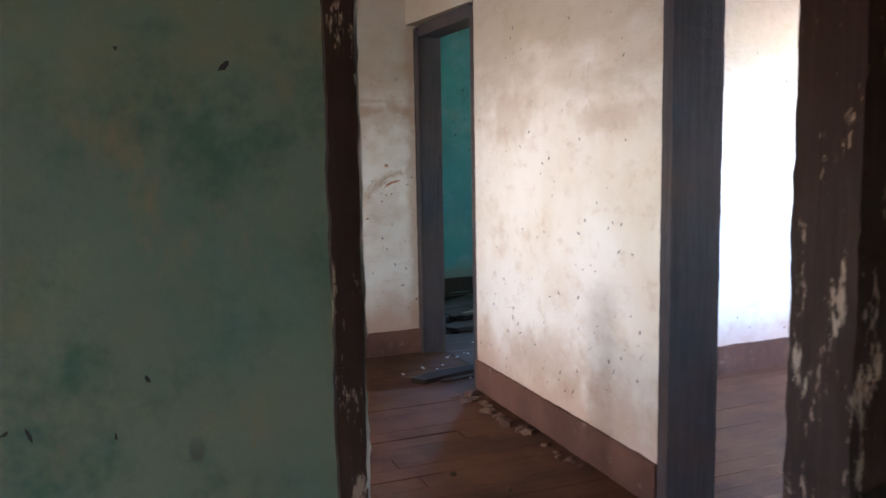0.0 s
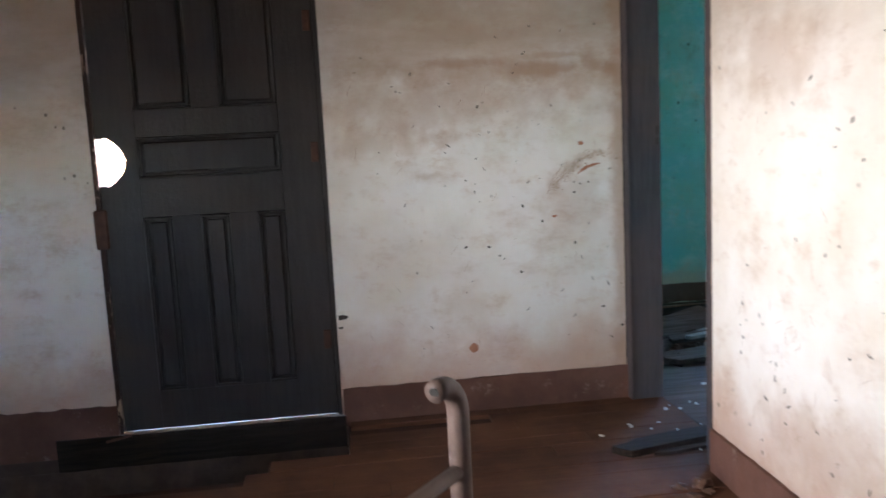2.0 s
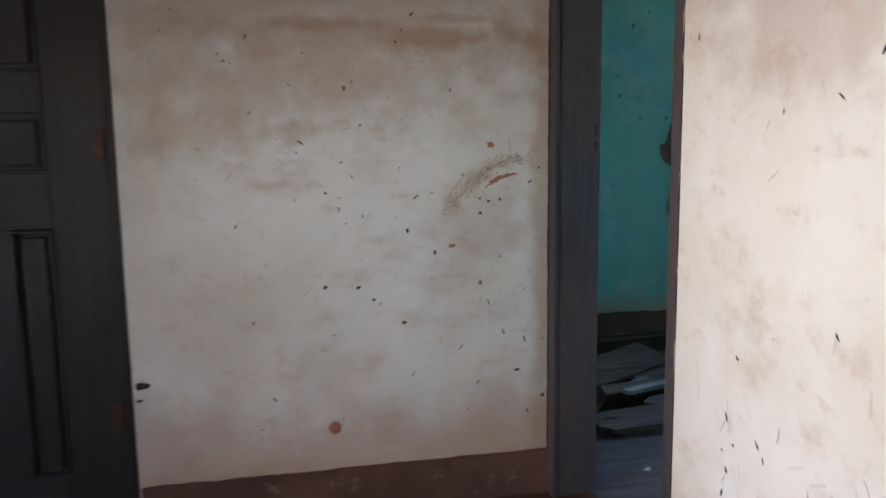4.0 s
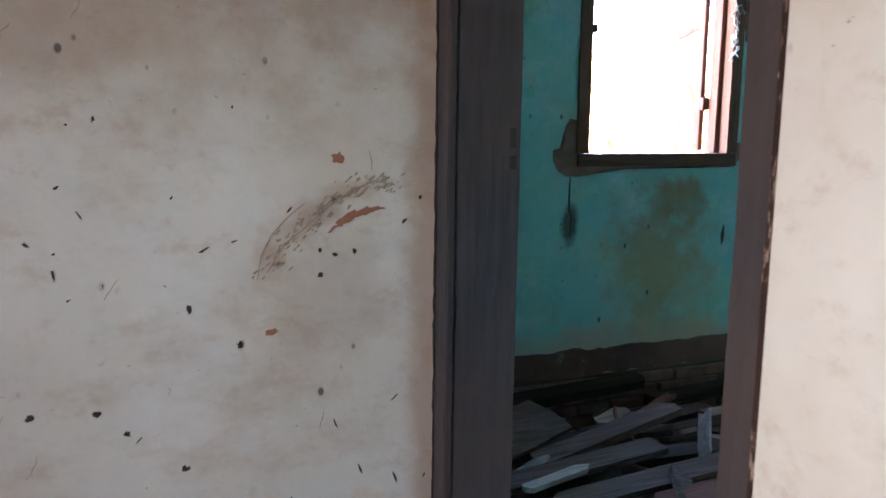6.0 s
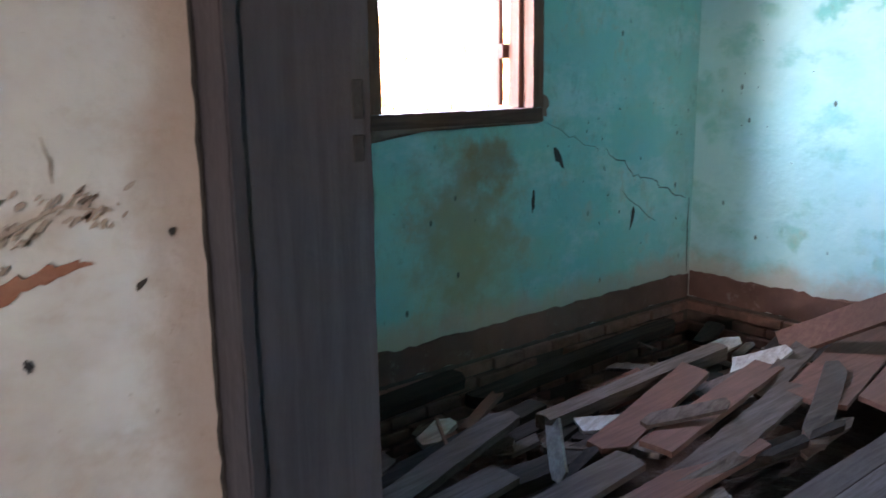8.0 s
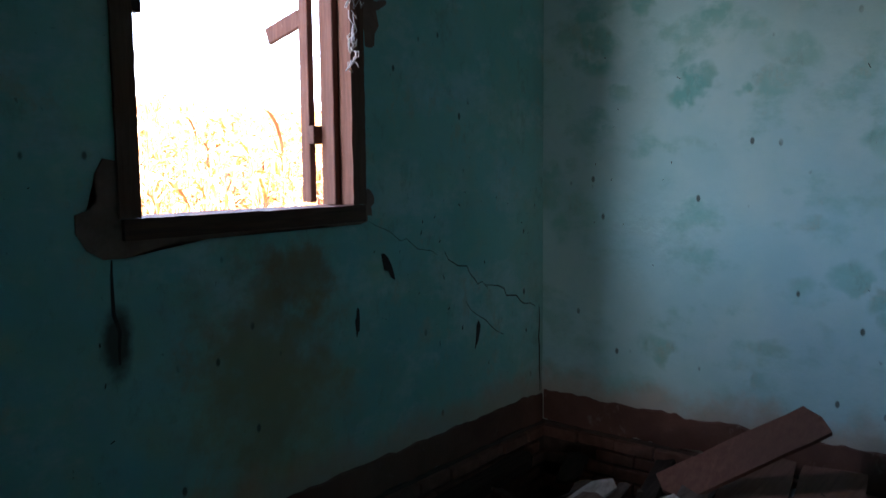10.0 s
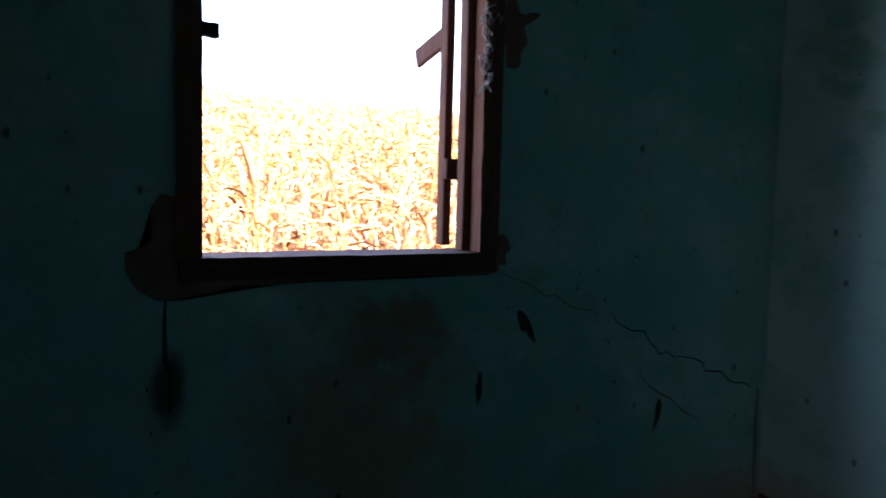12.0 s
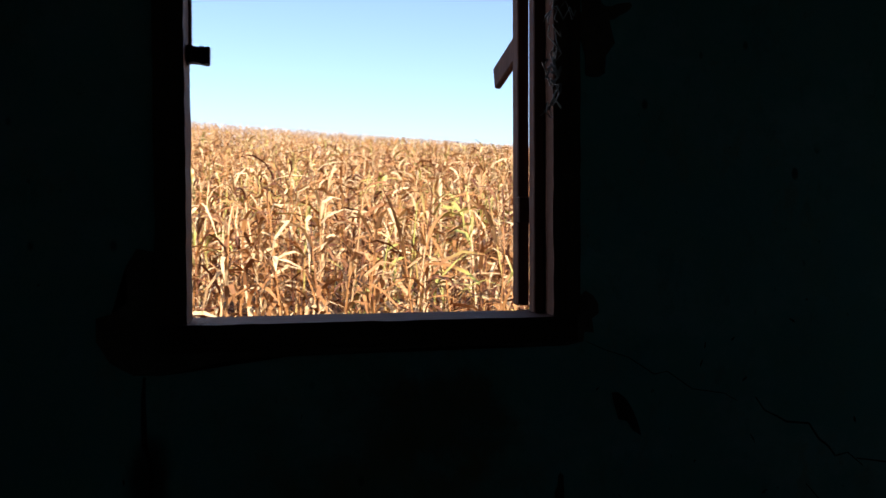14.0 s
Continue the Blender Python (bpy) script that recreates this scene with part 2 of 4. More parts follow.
FLOORWOOD = timber("dusty_red_floor_boards", (0.055, 0.022, 0.012), (0.085, 0.036, 0.021), "x", 0.8, (0.125, 0.052, 0.027), 0.95)
GREYFLOOR = timber("worn_grey_floor_boards", (0.06, 0.042, 0.038), (0.13, 0.10, 0.095), "x", 0.8, (0.10, 0.055, 0.04), 0.4)
JOINT = timber("dark_subfloor", (0.035, 0.015, 0.009), (0.05, 0.022, 0.014), "x", 0.95)
FRAME = timber("grey_painted_frame", (0.044, 0.042, 0.048), (0.068, 0.064, 0.073), "z", 0.55, (0.105, 0.07, 0.06), 0.5)
POST_BROWN = timber("brown_painted_frame", (0.035, 0.018, 0.014), (0.06, 0.03, 0.022), "z", 0.6, None, 0, (0.36, 0.25, 0.19), 0.565)
POST_RAW = timber("weathered_grey_frame", (0.09, 0.085, 0.08), (0.2, 0.19, 0.18), "z", 0.8, None, 0, (0.42, 0.41, 0.39), 0.55)
DOORWOOD = timber("dark_grey_door_paint", (0.020, 0.018, 0.019), (0.036, 0.033, 0.035), "z", 0.48, (0.055, 0.04, 0.031), 0.45, gloss=0.42)
WINDOWWOOD = timber("red_brown_window_wood", (0.10, 0.043, 0.028), (0.17, 0.08, 0.055), "z", 0.75, None, 0, (0.36, 0.25, 0.2), 0.66)
SILLWOOD = timber("red_brown_sill_wood", (0.07, 0.031, 0.021), (0.12, 0.056, 0.038), "x", 0.8, None, 0, (0.28, 0.19, 0.15), 0.66)
OLDBOARD = timber("grey_fallen_boards", (0.055, 0.037, 0.030), (0.18, 0.135, 0.118), "x", 0.9, (0.085, 0.050, 0.037), 0.7)
REDBOARD = timber("red_fallen_boards", (0.13, 0.056, 0.040), (0.23, 0.105, 0.076), "x", 0.9, (0.095, 0.053, 0.040), 0.7)
PALEBOARD = timber("pale_split_boards", (0.26, 0.23, 0.22), (0.52, 0.48, 0.46), "x", 0.9, (0.17, 0.115, 0.09), 0.55)
DARKBOARD = timber("dark_rotten_plank", (0.014, 0.009, 0.007), (0.04, 0.027, 0.021), "x", 0.85)


def plain(name, a, b, scale, rough=0.8, metal=0.0, bump=0.4, dist=0.006):
    n = Nodes(name, rough, metal)
    c = n.mix(n.ramp(n.noise(scale, 6, 0.65), 0.3, 0.7), a, b)
    c = n.mix(n.math("MULTIPLY", n.rand, 0.35), c, tuple(0.6 * k for k in a))
    n.bump(n.noise(scale * 4, 5), bump, dist)
    return n.done(c)


EARTH = plain("bare_red_earth", (0.034, 0.016, 0.010), (0.075, 0.036, 0.023), 5, 0.95, 0, 0.8, 0.03)
BRICK = plain("old_clay_brick", (0.11, 0.052, 0.036), (0.21, 0.10, 0.07), 12, 0.9, 0, 0.6, 0.008)
MORTAR = plain("dirty_mortar", (0.055, 0.034, 0.025), (0.09, 0.06, 0.046), 10, 0.95)
RUBBLE = plain("broken_plaster_rubble", (0.085, 0.042, 0.028), (0.16, 0.088, 0.06), 14, 0.95, 0, 0.7, 0.01)
RAWPLASTER = plain("raw_brown_plaster", (0.17, 0.09, 0.066), (0.27, 0.155, 0.12), 9, 0.95, 0, 0.6, 0.008)
PALEBITS = plain("pale_plaster_crumbs", (0.5, 0.47, 0.44), (0.62, 0.6, 0.56), 20, 0.9)
CEILING = plain("stained_board_ceiling", (0.23, 0.18, 0.13), (0.33, 0.27, 0.2), 3, 0.85)
# knocks and cracks, and the painted shade of gap, slots and tube ends
DARKMARK = plain("dark_knocks_and_hollow_shade", (0.02, 0.018, 0.016), (0.05, 0.042, 0.036), 20, 0.95)
REDMARK = plain("red_clay_mark", (0.36, 0.15, 0.09), (0.46, 0.22, 0.14), 40, 0.95)
RUBMARK = plain("brown_rub_mark", (0.33, 0.24, 0.18), (0.50, 0.41, 0.34), 50, 0.95)
BEDPAINT = plain("chipped_cream_bed_enamel", (0.085, 0.052, 0.041), (0.19, 0.13, 0.108), 9, 0.5, 0, 0.15, 0.002)
RUST = plain("rusty_iron", (0.07, 0.03, 0.02), (0.13, 0.06, 0.035), 20, 0.8, 0.3)
WEB = plain("dusty_cobweb", (0.34, 0.32, 0.3), (0.45, 0.42, 0.4), 30, 0.9)
ROOFTILE = plain("clay_roof_tile", (0.24, 0.11, 0.075), (0.33, 0.16, 0.11), 4, 0.9)


def corn_leaf():
    n = Nodes("dry_corn_leaf", 0.7)
    # dry leaf tones; darkest and palest also imitate shaded gaps and highlights
    c = n.mix(n.ramp(n.island, 0.0, 0.45), (0.13, 0.038, 0.013), (0.50, 0.22, 0.062))
    c = n.mix(n.ramp(n.island, 0.55, 0.95), c, (0.90, 0.63, 0.32))
    c = n.mix(n.math("MULTIPLY", n.ramp(n.noise(30, 3), 0.5, 0.65), 0.35), c, (0.22, 0.09, 0.035))
    odd = n.math("MULTIPLY", n.ramp(n.noise(0.8, 3), 0.52, 0.62), n.ramp(n.math("FRACT", n.math("MULTIPLY", n.island, 7.3), 0.0), 0.62, 0.7))
    c = n.mix(odd, c, (0.46, 0.42, 0.09))
    return n.done(c)


CORN = corn_leaf()
STALK = plain("dry_corn_stalk", (0.30, 0.15, 0.07), (0.48, 0.30, 0.14), 6, 0.8)
SOIL = plain("dry_field_soil", (0.10, 0.05, 0.028), (0.17, 0.09, 0.052), 0.6, 0.95, 0, 0.8, 0.05)

# ---------------------------------------------------------------- mesh helpers


def mesh_ob(name, bm, mat, smooth=False):
    me = bpy.data.meshes.new(name)
    bmesh.ops.recalc_face_normals(bm, faces=bm.faces)
    if smooth:
        for f in bm.faces:
            f.smooth = True
    bm.to_mesh(me)
    bm.free()
    me.materials.append(mat)
    return new(name, me)


def part(name, bm, mat, parent, label="", smooth=False):
    """One mesh object under a thing or a part."""
    ob = mesh_ob(name, bm, mat, smooth)
    ob.parent = parent
    ob.matrix_parent_inverse = parent.matrix_basis.inverted() if parent.parent is None else Matrix()
    if label:
        ob["label"] = label
    return ob


def thing(name, place, label, category, group="", kind=""):
    """An empty at a thing's base, that carries its parts."""
    ob = new(name)
    ob.matrix_basis = Matrix.Translation(place)
    return tagged(ob, label, category, group, kind)


def add_box(bm, x0, x1, y0, y1, z0, z1, bevel=0.0, m=None):
    r = bmesh.ops.create_cube(bm, size=1.0)
    vs = r["verts"]
    for v in vs:
        v.co = Vector((x0 + (v.co.x + 0.5) * (x1 - x0), y0 + (v.co.y + 0.5) * (y1 - y0), z0 + (v.co.z + 0.5) * (z1 - z0)))
    if bevel:
        es = list({e for v in vs for e in v.link_edges})
        out = bmesh.ops.bevel(bm, geom=es, offset=bevel, segments=1, affect="EDGES")
        vs = list({v for f in out["faces"] for v in f.verts} | {v for v in vs if v.is_valid})
    if m is not None:
        bmesh.ops.transform(bm, matrix=m, verts=vs)
    return vs


def box(x0, x1, y0, y1, z0, z1, bevel=0.0, m=None):
    bm = bmesh.new()
    add_box(bm, x0, x1, y0, y1, z0, z1, bevel, m)
    return bm


def rough_box(x0, x1, y0, y1, z0, z1, step, jag, seed, bevel=0.0):
    """A box cut along its long side, with uneven edges, for worn timber and plaster bands."""
    bm = bmesh.new()
    dims = (x1 - x0, y1 - y0, z1 - z0)
    a = dims.index(max(dims))
    add_box(bm, x0, x1, y0, y1, z0, z1)
    cuts = min(160, max(2, int(dims[a] / step)))
    es = [e for e in bm.edges if abs((e.verts[0].co - e.verts[1].co)[a]) > dims[a] * 0.9]
    bmesh.ops.subdivide_edges(bm, edges=es, cuts=cuts, use_grid_fill=True)
    for v in bm.verts:
        k = noise.noise_vector(v.co * (0.9 / step) + Vector((seed, seed * 0.7, 3))) + 0.6 * noise.noise_vector(v.co * (0.27 / step) + Vector((seed, 1, 5)))
        d = [k.x * jag[0], k.y * jag[1], k.z * jag[2]]
        v.co += Vector(d)
    return bm


def tube(bm, pts, r, sides=10):
    """A round bar along points, with capped ends."""
    pts = [Vector(p) for p in pts]
    rings, up = [], None
    for i, p in enumerate(pts):
        d = (pts[min(i + 1, len(pts) - 1)] - pts[max(i - 1, 0)]).normalized()
        if up is None:
            up = d.orthogonal().normalized()
        up = (up - d * up.dot(d)).normalized()
        s = d.cross(up)
        rings.append([bm.verts.new(p + r * (math.cos(t) * up + math.sin(t) * s)) for t in [2 * math.pi * k / sides for k in range(sides)]])
    for a, b in zip(rings, rings[1:]):
        for k in range(sides):
            bm.faces.new((a[k], a[(k + 1) % sides], b[(k + 1) % sides], b[k]))
    bm.faces.new(rings[0])
    bm.faces.new(rings[-1])
    return bm


def wall(name, along, start, end, face, thick, z0, z1, mat_front, mat_back, label, holes=()):
    """An upright wall along x or y from start to end, its front at 'face' and its back 'thick' further on, with holes (a0, a1, b0, b1)
    cut right through it. The front and the back have paint of their own."""
    us = sorted({start, end, *[h[0] for h in holes], *[h[1] for h in holes]})
    zs = sorted({z0, z1, *[h[2] for h in holes], *[h[3] for h in holes]})
    bm = bmesh.new()

    def v(u, d, z):
        return (u, face + d, z) if along == "x" else (face + d, u, z)

    solid = {}
    for i in range(len(us) - 1):
        for j in range(len(zs) - 1):
            cu, cz = (us[i] + us[i + 1]) / 2, (zs[j] + zs[j + 1]) / 2
            solid[i, j] = not any(h[0] < cu < h[1] and h[2] < cz < h[3] for h in holes)

    def quad(p, mi):
        f = bm.faces.new([bm.verts.new(q) for q in p])
        f.material_index = mi

    for (i, j), ok in solid.items():
        if not ok:
            continue
        a, b, c, d = us[i], us[i + 1], zs[j], zs[j + 1]
        quad([v(a, 0, c), v(b, 0, c), v(b, 0, d), v(a, 0, d)], 0)
        quad([v(a, thick, c), v(b, thick, c), v(b, thick, d), v(a, thick, d)], 1)
        for (ni, nj), (p, q) in {(i - 1, j): ((a, c), (a, d)), (i + 1, j): ((b, c), (b, d)), (i, j - 1): ((a, c), (b, c)), (i, j + 1): ((a, d), (b, d))}.items():
            if not solid.get((ni, nj), False):
                quad([v(p[0], 0, p[1]), v(q[0], 0, q[1]), v(q[0], thick, q[1]), v(p[0], thick, p[1])], 0)
    bmesh.ops.remove_doubles(bm, verts=bm.verts, dist=0.0005)
    ob = mesh_ob(name, bm, mat_front)
    ob.data.materials.append(mat_back)
    return tagged(ob, label, "wall", "", "structure")


# ---------------------------------------------------------------- structure
TOP = 2.75
XW, YN, XP, YT, XE = -2.4, 5.46, 2.28, 7.49, 6.20     # faces: west, north, partition, teal north, teal east
PT = 0.21                                             # thickness of the partition, to x = 2.49

w_hall = wall("wall_hall", "x", XW - 0.15, XP - 0.004, 1.45, 0.12, -0.5, TOP, GREEN, WHITE, "thin wall, green limewash in the hall, white in the room", [(0.712, 1.74, -0.02, 2.14)])
w_north = wall("wall_north", "x", XW - 0.15, XP + 0.06, YN, 0.18, -0.5, TOP, WHITE, WHITE, "stained white limewashed wall with scuffs and knocks", [(-0.07, 0.93, 0.03, 2.12)])
w_part = wall("wall_partition", "y", 1.0, 5.66, XP, PT, -0.5, TOP, CREAM, TEAL, "cream limewashed partition, dirty near the floor", [(4.527, 5.475, -0.01, 2.14), (1.90, 2.815, -0.01, 2.14)])
# both holes are out of view; the hall one only serves its fill lamp
w_west = wall("wall_west", "y", -1.65, 5.66, XW, -0.15, -0.5, TOP, WHITE, WHITE, "white limewashed outer wall, unseen window and added hall opening", [(1.93, 2.57, 1.19, 1.71), (-0.8, -0.3, 0.0, 2.0)])
w_tn = wall("wall_teal_north", "x", 2.35, XE + 0.18, YT, 0.16, -0.9, TOP, TEAL, RAWPLASTER, "cracked turquoise limewashed wall with a brown damp stain", [(3.905, 4.905, 1.10, 2.30)])
w_te = wall("wall_teal_east", "y", 4.28, YT - 0.002, XE, 0.16, -0.9, TOP, TEAL_WORN, RAWPLASTER, "washed-out turquoise wall with round patches of old paint")
w_ts = wall("wall_teal_south", "x", XP + PT + 0.002, XE - 0.002, 4.28, -0.13, -0.9, TOP, TEAL, BLUEWHITE, "dividing wall, turquoise on one side, pale blue on the other")
w_tw = wall("wall_teal_west", "y", 5.664, YT - 0.002, XP + PT - 0.02, -0.16, -0.9, TOP, TEAL, RAWPLASTER, "turquoise limewashed outer wall")
w_be = wall("wall_blue_east", "y", 0.9, 4.14, 5.8, 0.15, -0.5, TOP, BLUEWHITE, RAWPLASTER, "pale blue outer wall with a window", [(2.3, 3.5, 1.0, 2.2)])
w_bs = wall("wall_blue_south", "x", XP + PT, 5.95, 1.0, -0.15, -0.5, TOP, BLUEWHITE, RAWPLASTER, "pale blue limewashed wall")
w_he = wall("wall_hall_east", "y", -1.5, 1.44, XP, 0.15, -0.5, TOP, GREEN, RAWPLASTER, "green limewashed hall wall")
w_hs = wall("wall_hall_south", "x", XW - 0.15, XP + 0.15, -1.5, -0.15, -0.5, TOP, GREEN, RAWPLASTER, "green limewashed hall wall")

tagged(mesh_ob("ceiling", box(XW - 0.2, XE + 0.2, -1.7, YT + 0.2, TOP + 0.002, TOP + 0.06), CEILING), "stained wooden board ceiling", "ceiling", "", "structure")


def hip_roof():
    bm = bmesh.new()
    x0, x1, y0, y1, z = XW - 0.5, XE + 0.5, -2.1, YT + 0.42, TOP + 0.08
    c = [bm.verts.new(p) for p in ((x0, y0, z), (x1, y0, z), (x1, y1, z), (x0, y1, z), (0.5, 3.0, z + 1.9), (3.3, 3.0, z + 1.9))]
    for f in ((0, 1, 5, 4), (1, 2, 5), (2, 3, 4, 5), (3, 0, 4), (3, 2, 1, 0)):
        bm.faces.new([c[k] for k in f])
    return bm


tagged(mesh_ob("roof", hip_roof(), ROOFTILE), "hipped clay tile roof of the house", "roof", "", "structure")


def band(name, host, x0, x1, y0, y1, z0, z1, seed, jag=0.012):
    a = 0 if x1 - x0 > y1 - y0 else 1
    b = tagged(mesh_ob(name, rough_box(x0, x1, y0, y1, z0, z1, 0.04, (0 if a == 0 else 0.002, 0.002 if a == 0 else 0, jag), seed), BAND), "chipped red-brown painted wall band", "baseboard", "", "structure")
    return b


band("baseboard_north", w_north, 0.945, 2.335, YN - 0.014, YN - 0.001, -0.02, 0.158, 1, 0.005)
band("baseboard_north_west", w_north, XW, -0.075, YN - 0.014, YN - 0.001, -0.06, 0.172, 2)
band("baseboard_partition", w_part, XP - 0.016, XP - 0.001, 2.825, 4.518, -0.02, 0.165, 3, 0.006)
band("baseboard_blue", w_ts, XP + PT + 0.02, 5.79, 4.135, 4.149, -0.02, 0.17, 4)
band("baseboard_teal_north", w_tn, 2.5, XE - 0.02, YT - 0.016, YT - 0.001, 0.0, 0.14, 5, 0.014)
band("baseboard_teal_east", w_te, XE - 0.016, XE - 0.001, 4.3, YT - 0.02, 0.0, 0.155, 6, 0.022)



def slant(ob):
    """The partition's face leans away to the north: out of square by 5 cm at the turquoise room's door."""
    for v in ob.data.vertices:
        if 2.2 < v.co.x < 2.32 and 2.83 < v.co.y < 4.6:
            v.co.x += 0.05 * (v.co.y - 2.82) / 1.7


slant(w_part)
slant(bpy.data.objects["baseboard_partition"])

# ---------------------------------------------------------------- ground, field, backdrop


def field_height(x, y):
    """The field climbs to the north and falls off to the east; flat round the house."""
    k = max(0.0, y - 9.5)
    crest = min(k, 62.0)
    return -0.55 + crest * (0.1315 - 0.00108 * (x - 4.0)) - max(0.0, k - 62.0) * 0.05


def ground_sheet():
    bm = bmesh.new()
    xs = [-2500, -600, -150, -60, -30] + [-20 + 4 * k for k in range(23)] + [90, 150, 600, 2500]
    ys = [-2500, -400, -60, -8, 4] + [9.5 + 4 * k for k in range(20)] + [120, 300, 900, 2600]
    grid = [[bm.verts.new((x, y, max(-60.0, field_height(max(-60, min(90, x)), y)))) for x in xs] for y in ys]
    for a, b in zip(grid, grid[1:]):
        for k in range(len(xs) - 1):
            bm.faces.new((a[k], a[k + 1], b[k + 1], b[k]))
    return bm


tagged(mesh_ob("ground", ground_sheet(), SOIL, True), "dry reddish field soil rising to a low hill", "ground", "", "structure")


def corn_mesh(name, x0, x1, y0, y1, row, step, leaves, segs, thin, seed, tall=(1.5, 2.05)):
    """Rows of dry corn: each plant a stalk with drooping, twisted ribbon leaves and a tassel."""
    rng = random.Random(seed)
    vs, fs = [], []

    def ribbon(base, az, length, width, rise, droop):
        d, side = Vector((math.cos(az), math.sin(az), 0)), Vector((-math.sin(az), math.cos(az), 0))
        tw, curl = rng.uniform(-1.3, 1.3), rng.uniform(-0.4, 0.4)
        p, ang, first = Vector(base), rise, len(vs)
        for i in range(segs + 1):
            f = i / segs
            w = width * (0.55 + 0.9 * f) * (1 - f) ** 0.6 if f < 1 else 0.002
            s = (side * math.cos(tw * f) + Vector((0, 0, 1)) * math.sin(tw * f)) * w * 0.5
            vs.append(tuple(p - s))
            vs.append(tuple(p + s))
            st = length / segs
            p = p + (d * math.cos(ang) + Vector((0, 0, 1)) * math.sin(ang) + side * curl * f) * st
            ang -= droop / segs * rng.uniform(0.5, 1.6)
        for i in range(segs):
            a = first + 2 * i
            fs.append((a, a + 1, a + 3, a + 2))

    y = y0
    while y < y1:
        x = x0 + rng.uniform(0, step)
        while x < x1:
            px, py = x + rng.uniform(-0.10, 0.10), y + rng.uniform(-0.16, 0.16)
            # only where the openings let one see
            if -0.62 < (px - 4.4) / (py - 5.3) < 1.9 and rng.random() < thin:
                g = field_height(px, py)
                h = rng.uniform(*tall)
                lean = (rng.uniform(-0.16, 0.16), rng.uniform(-0.16, 0.16))
                a = len(vs)
                for z in (0.35, h * 0.98):
                    cx, cy, r = px + lean[0] * z, py + lean[1] * z, 0.013 if z < 1 else 0.006
                    vs.extend([(cx + r, cy, g + z), (cx - 0.5 * r, cy + 0.87 * r, g + z), (cx - 0.5 * r, cy - 0.87 * r, g + z)])
                fs.extend([(a + k, a + (k + 1) % 3, a + 3 + (k + 1) % 3, a + 3 + k) for k in range(3)])
                az = rng.uniform(0, 6.28)
                for k in range(leaves):
                    z = 0.45 + (h - 0.5) * k / leaves + rng.uniform(-0.05, 0.05)
                    az += math.pi + rng.uniform(-0.9, 0.9)
                    ribbon((px + lean[0] * z, py + lean[1] * z, g + z), az, rng.uniform(0.25, 0.62), rng.uniform(0.024, 0.056), rng.uniform(0.2, 1.3), rng.uniform(1.2, 3.4))
                for k in range(3):
                    ribbon((px + lean[0] * h, py + lean[1] * h, g + h * 0.97), rng.uniform(0, 6.28), rng.uniform(0.12, 0.24), 0.014, rng.uniform(0.9, 1.5), rng.uniform(0, 0.9))
            x += step * rng.uniform(0.8, 1.2)
        y += row
    me = bpy.data.meshes.new(name)
    me.from_pydata(vs, [], fs)
    me.materials.append(CORN)
    return new(name, me)


tagged(corn_mesh("corn_crop", -3, 36, 10.8, 26, 0.70, 0.17, 19, 4, 0.96, 5), "dense dry straw-coloured corn plants with drooping leaves", "corn", "", "stuff")
tagged(corn_mesh("corn_crop", -12, 60, 26, 74, 0.95, 0.36, 8, 3, 0.95, 6, (1.62, 1.84)), "dry corn plants further up the rising field", "corn", "", "stuff")

# ---------------------------------------------------------------- floors


def slab(name, rects, z0, z1, mat, label, category="floor"):
    bm = bmesh.new()
    for x0, x1, y0, y1 in rects:
        add_box(bm, x0, x1, y0, y1, z0, z1)
    return tagged(mesh_ob(name, bm, mat), label, category, "", "structure")


slab("ground_under_house", [(XW - 0.1, XE + 0.1, -1.6, YT + 0.1)], -0.62, -0.5, EARTH, "bare red earth under the floor", "ground")
floor_main = slab("floor_main", [(XW, XP + PT, 1.45, 4.90), (0.62, XP + PT, 4.905, 5.09), (0.96, XP + PT, 5.095, YN)], -0.07, -0.022, JOINT, "worn red-brown wooden board floor, broken open beside the door")
floor_hall = slab("floor_hall", [(XW, XP, -1.5, 1.445)], -0.07, -0.022, JOINT, "worn red-brown wooden board floor of the hall")
floor_blue = slab("floor_blue", [(XP + PT + 0.002, 5.8, 1.0, 4.15)], -0.07, -0.022, JOINT, "red-brown wooden board floor of the pale blue room")
floor_teal = slab("floor_teal", [(XP + PT + 0.002, XE, 4.28, 5.85)], -0.07, -0.022, JOINT, "broken wooden board floor of the turquoise room")

PLANKS = {}


def plank_mesh(length, width, mat):
    key = (round(length, 2), round(width, 3), mat.name)
    if key not in PLANKS:
        bm = box(-length / 2, length / 2, -width / 2, width / 2, -0.022, 0.0, 0.0012)
        me = bpy.data.meshes.new("plank")
        bm.to_mesh(me)
        bm.free()
        me.materials.append(mat)
        PLANKS[key] = me
    return PLANKS[key]


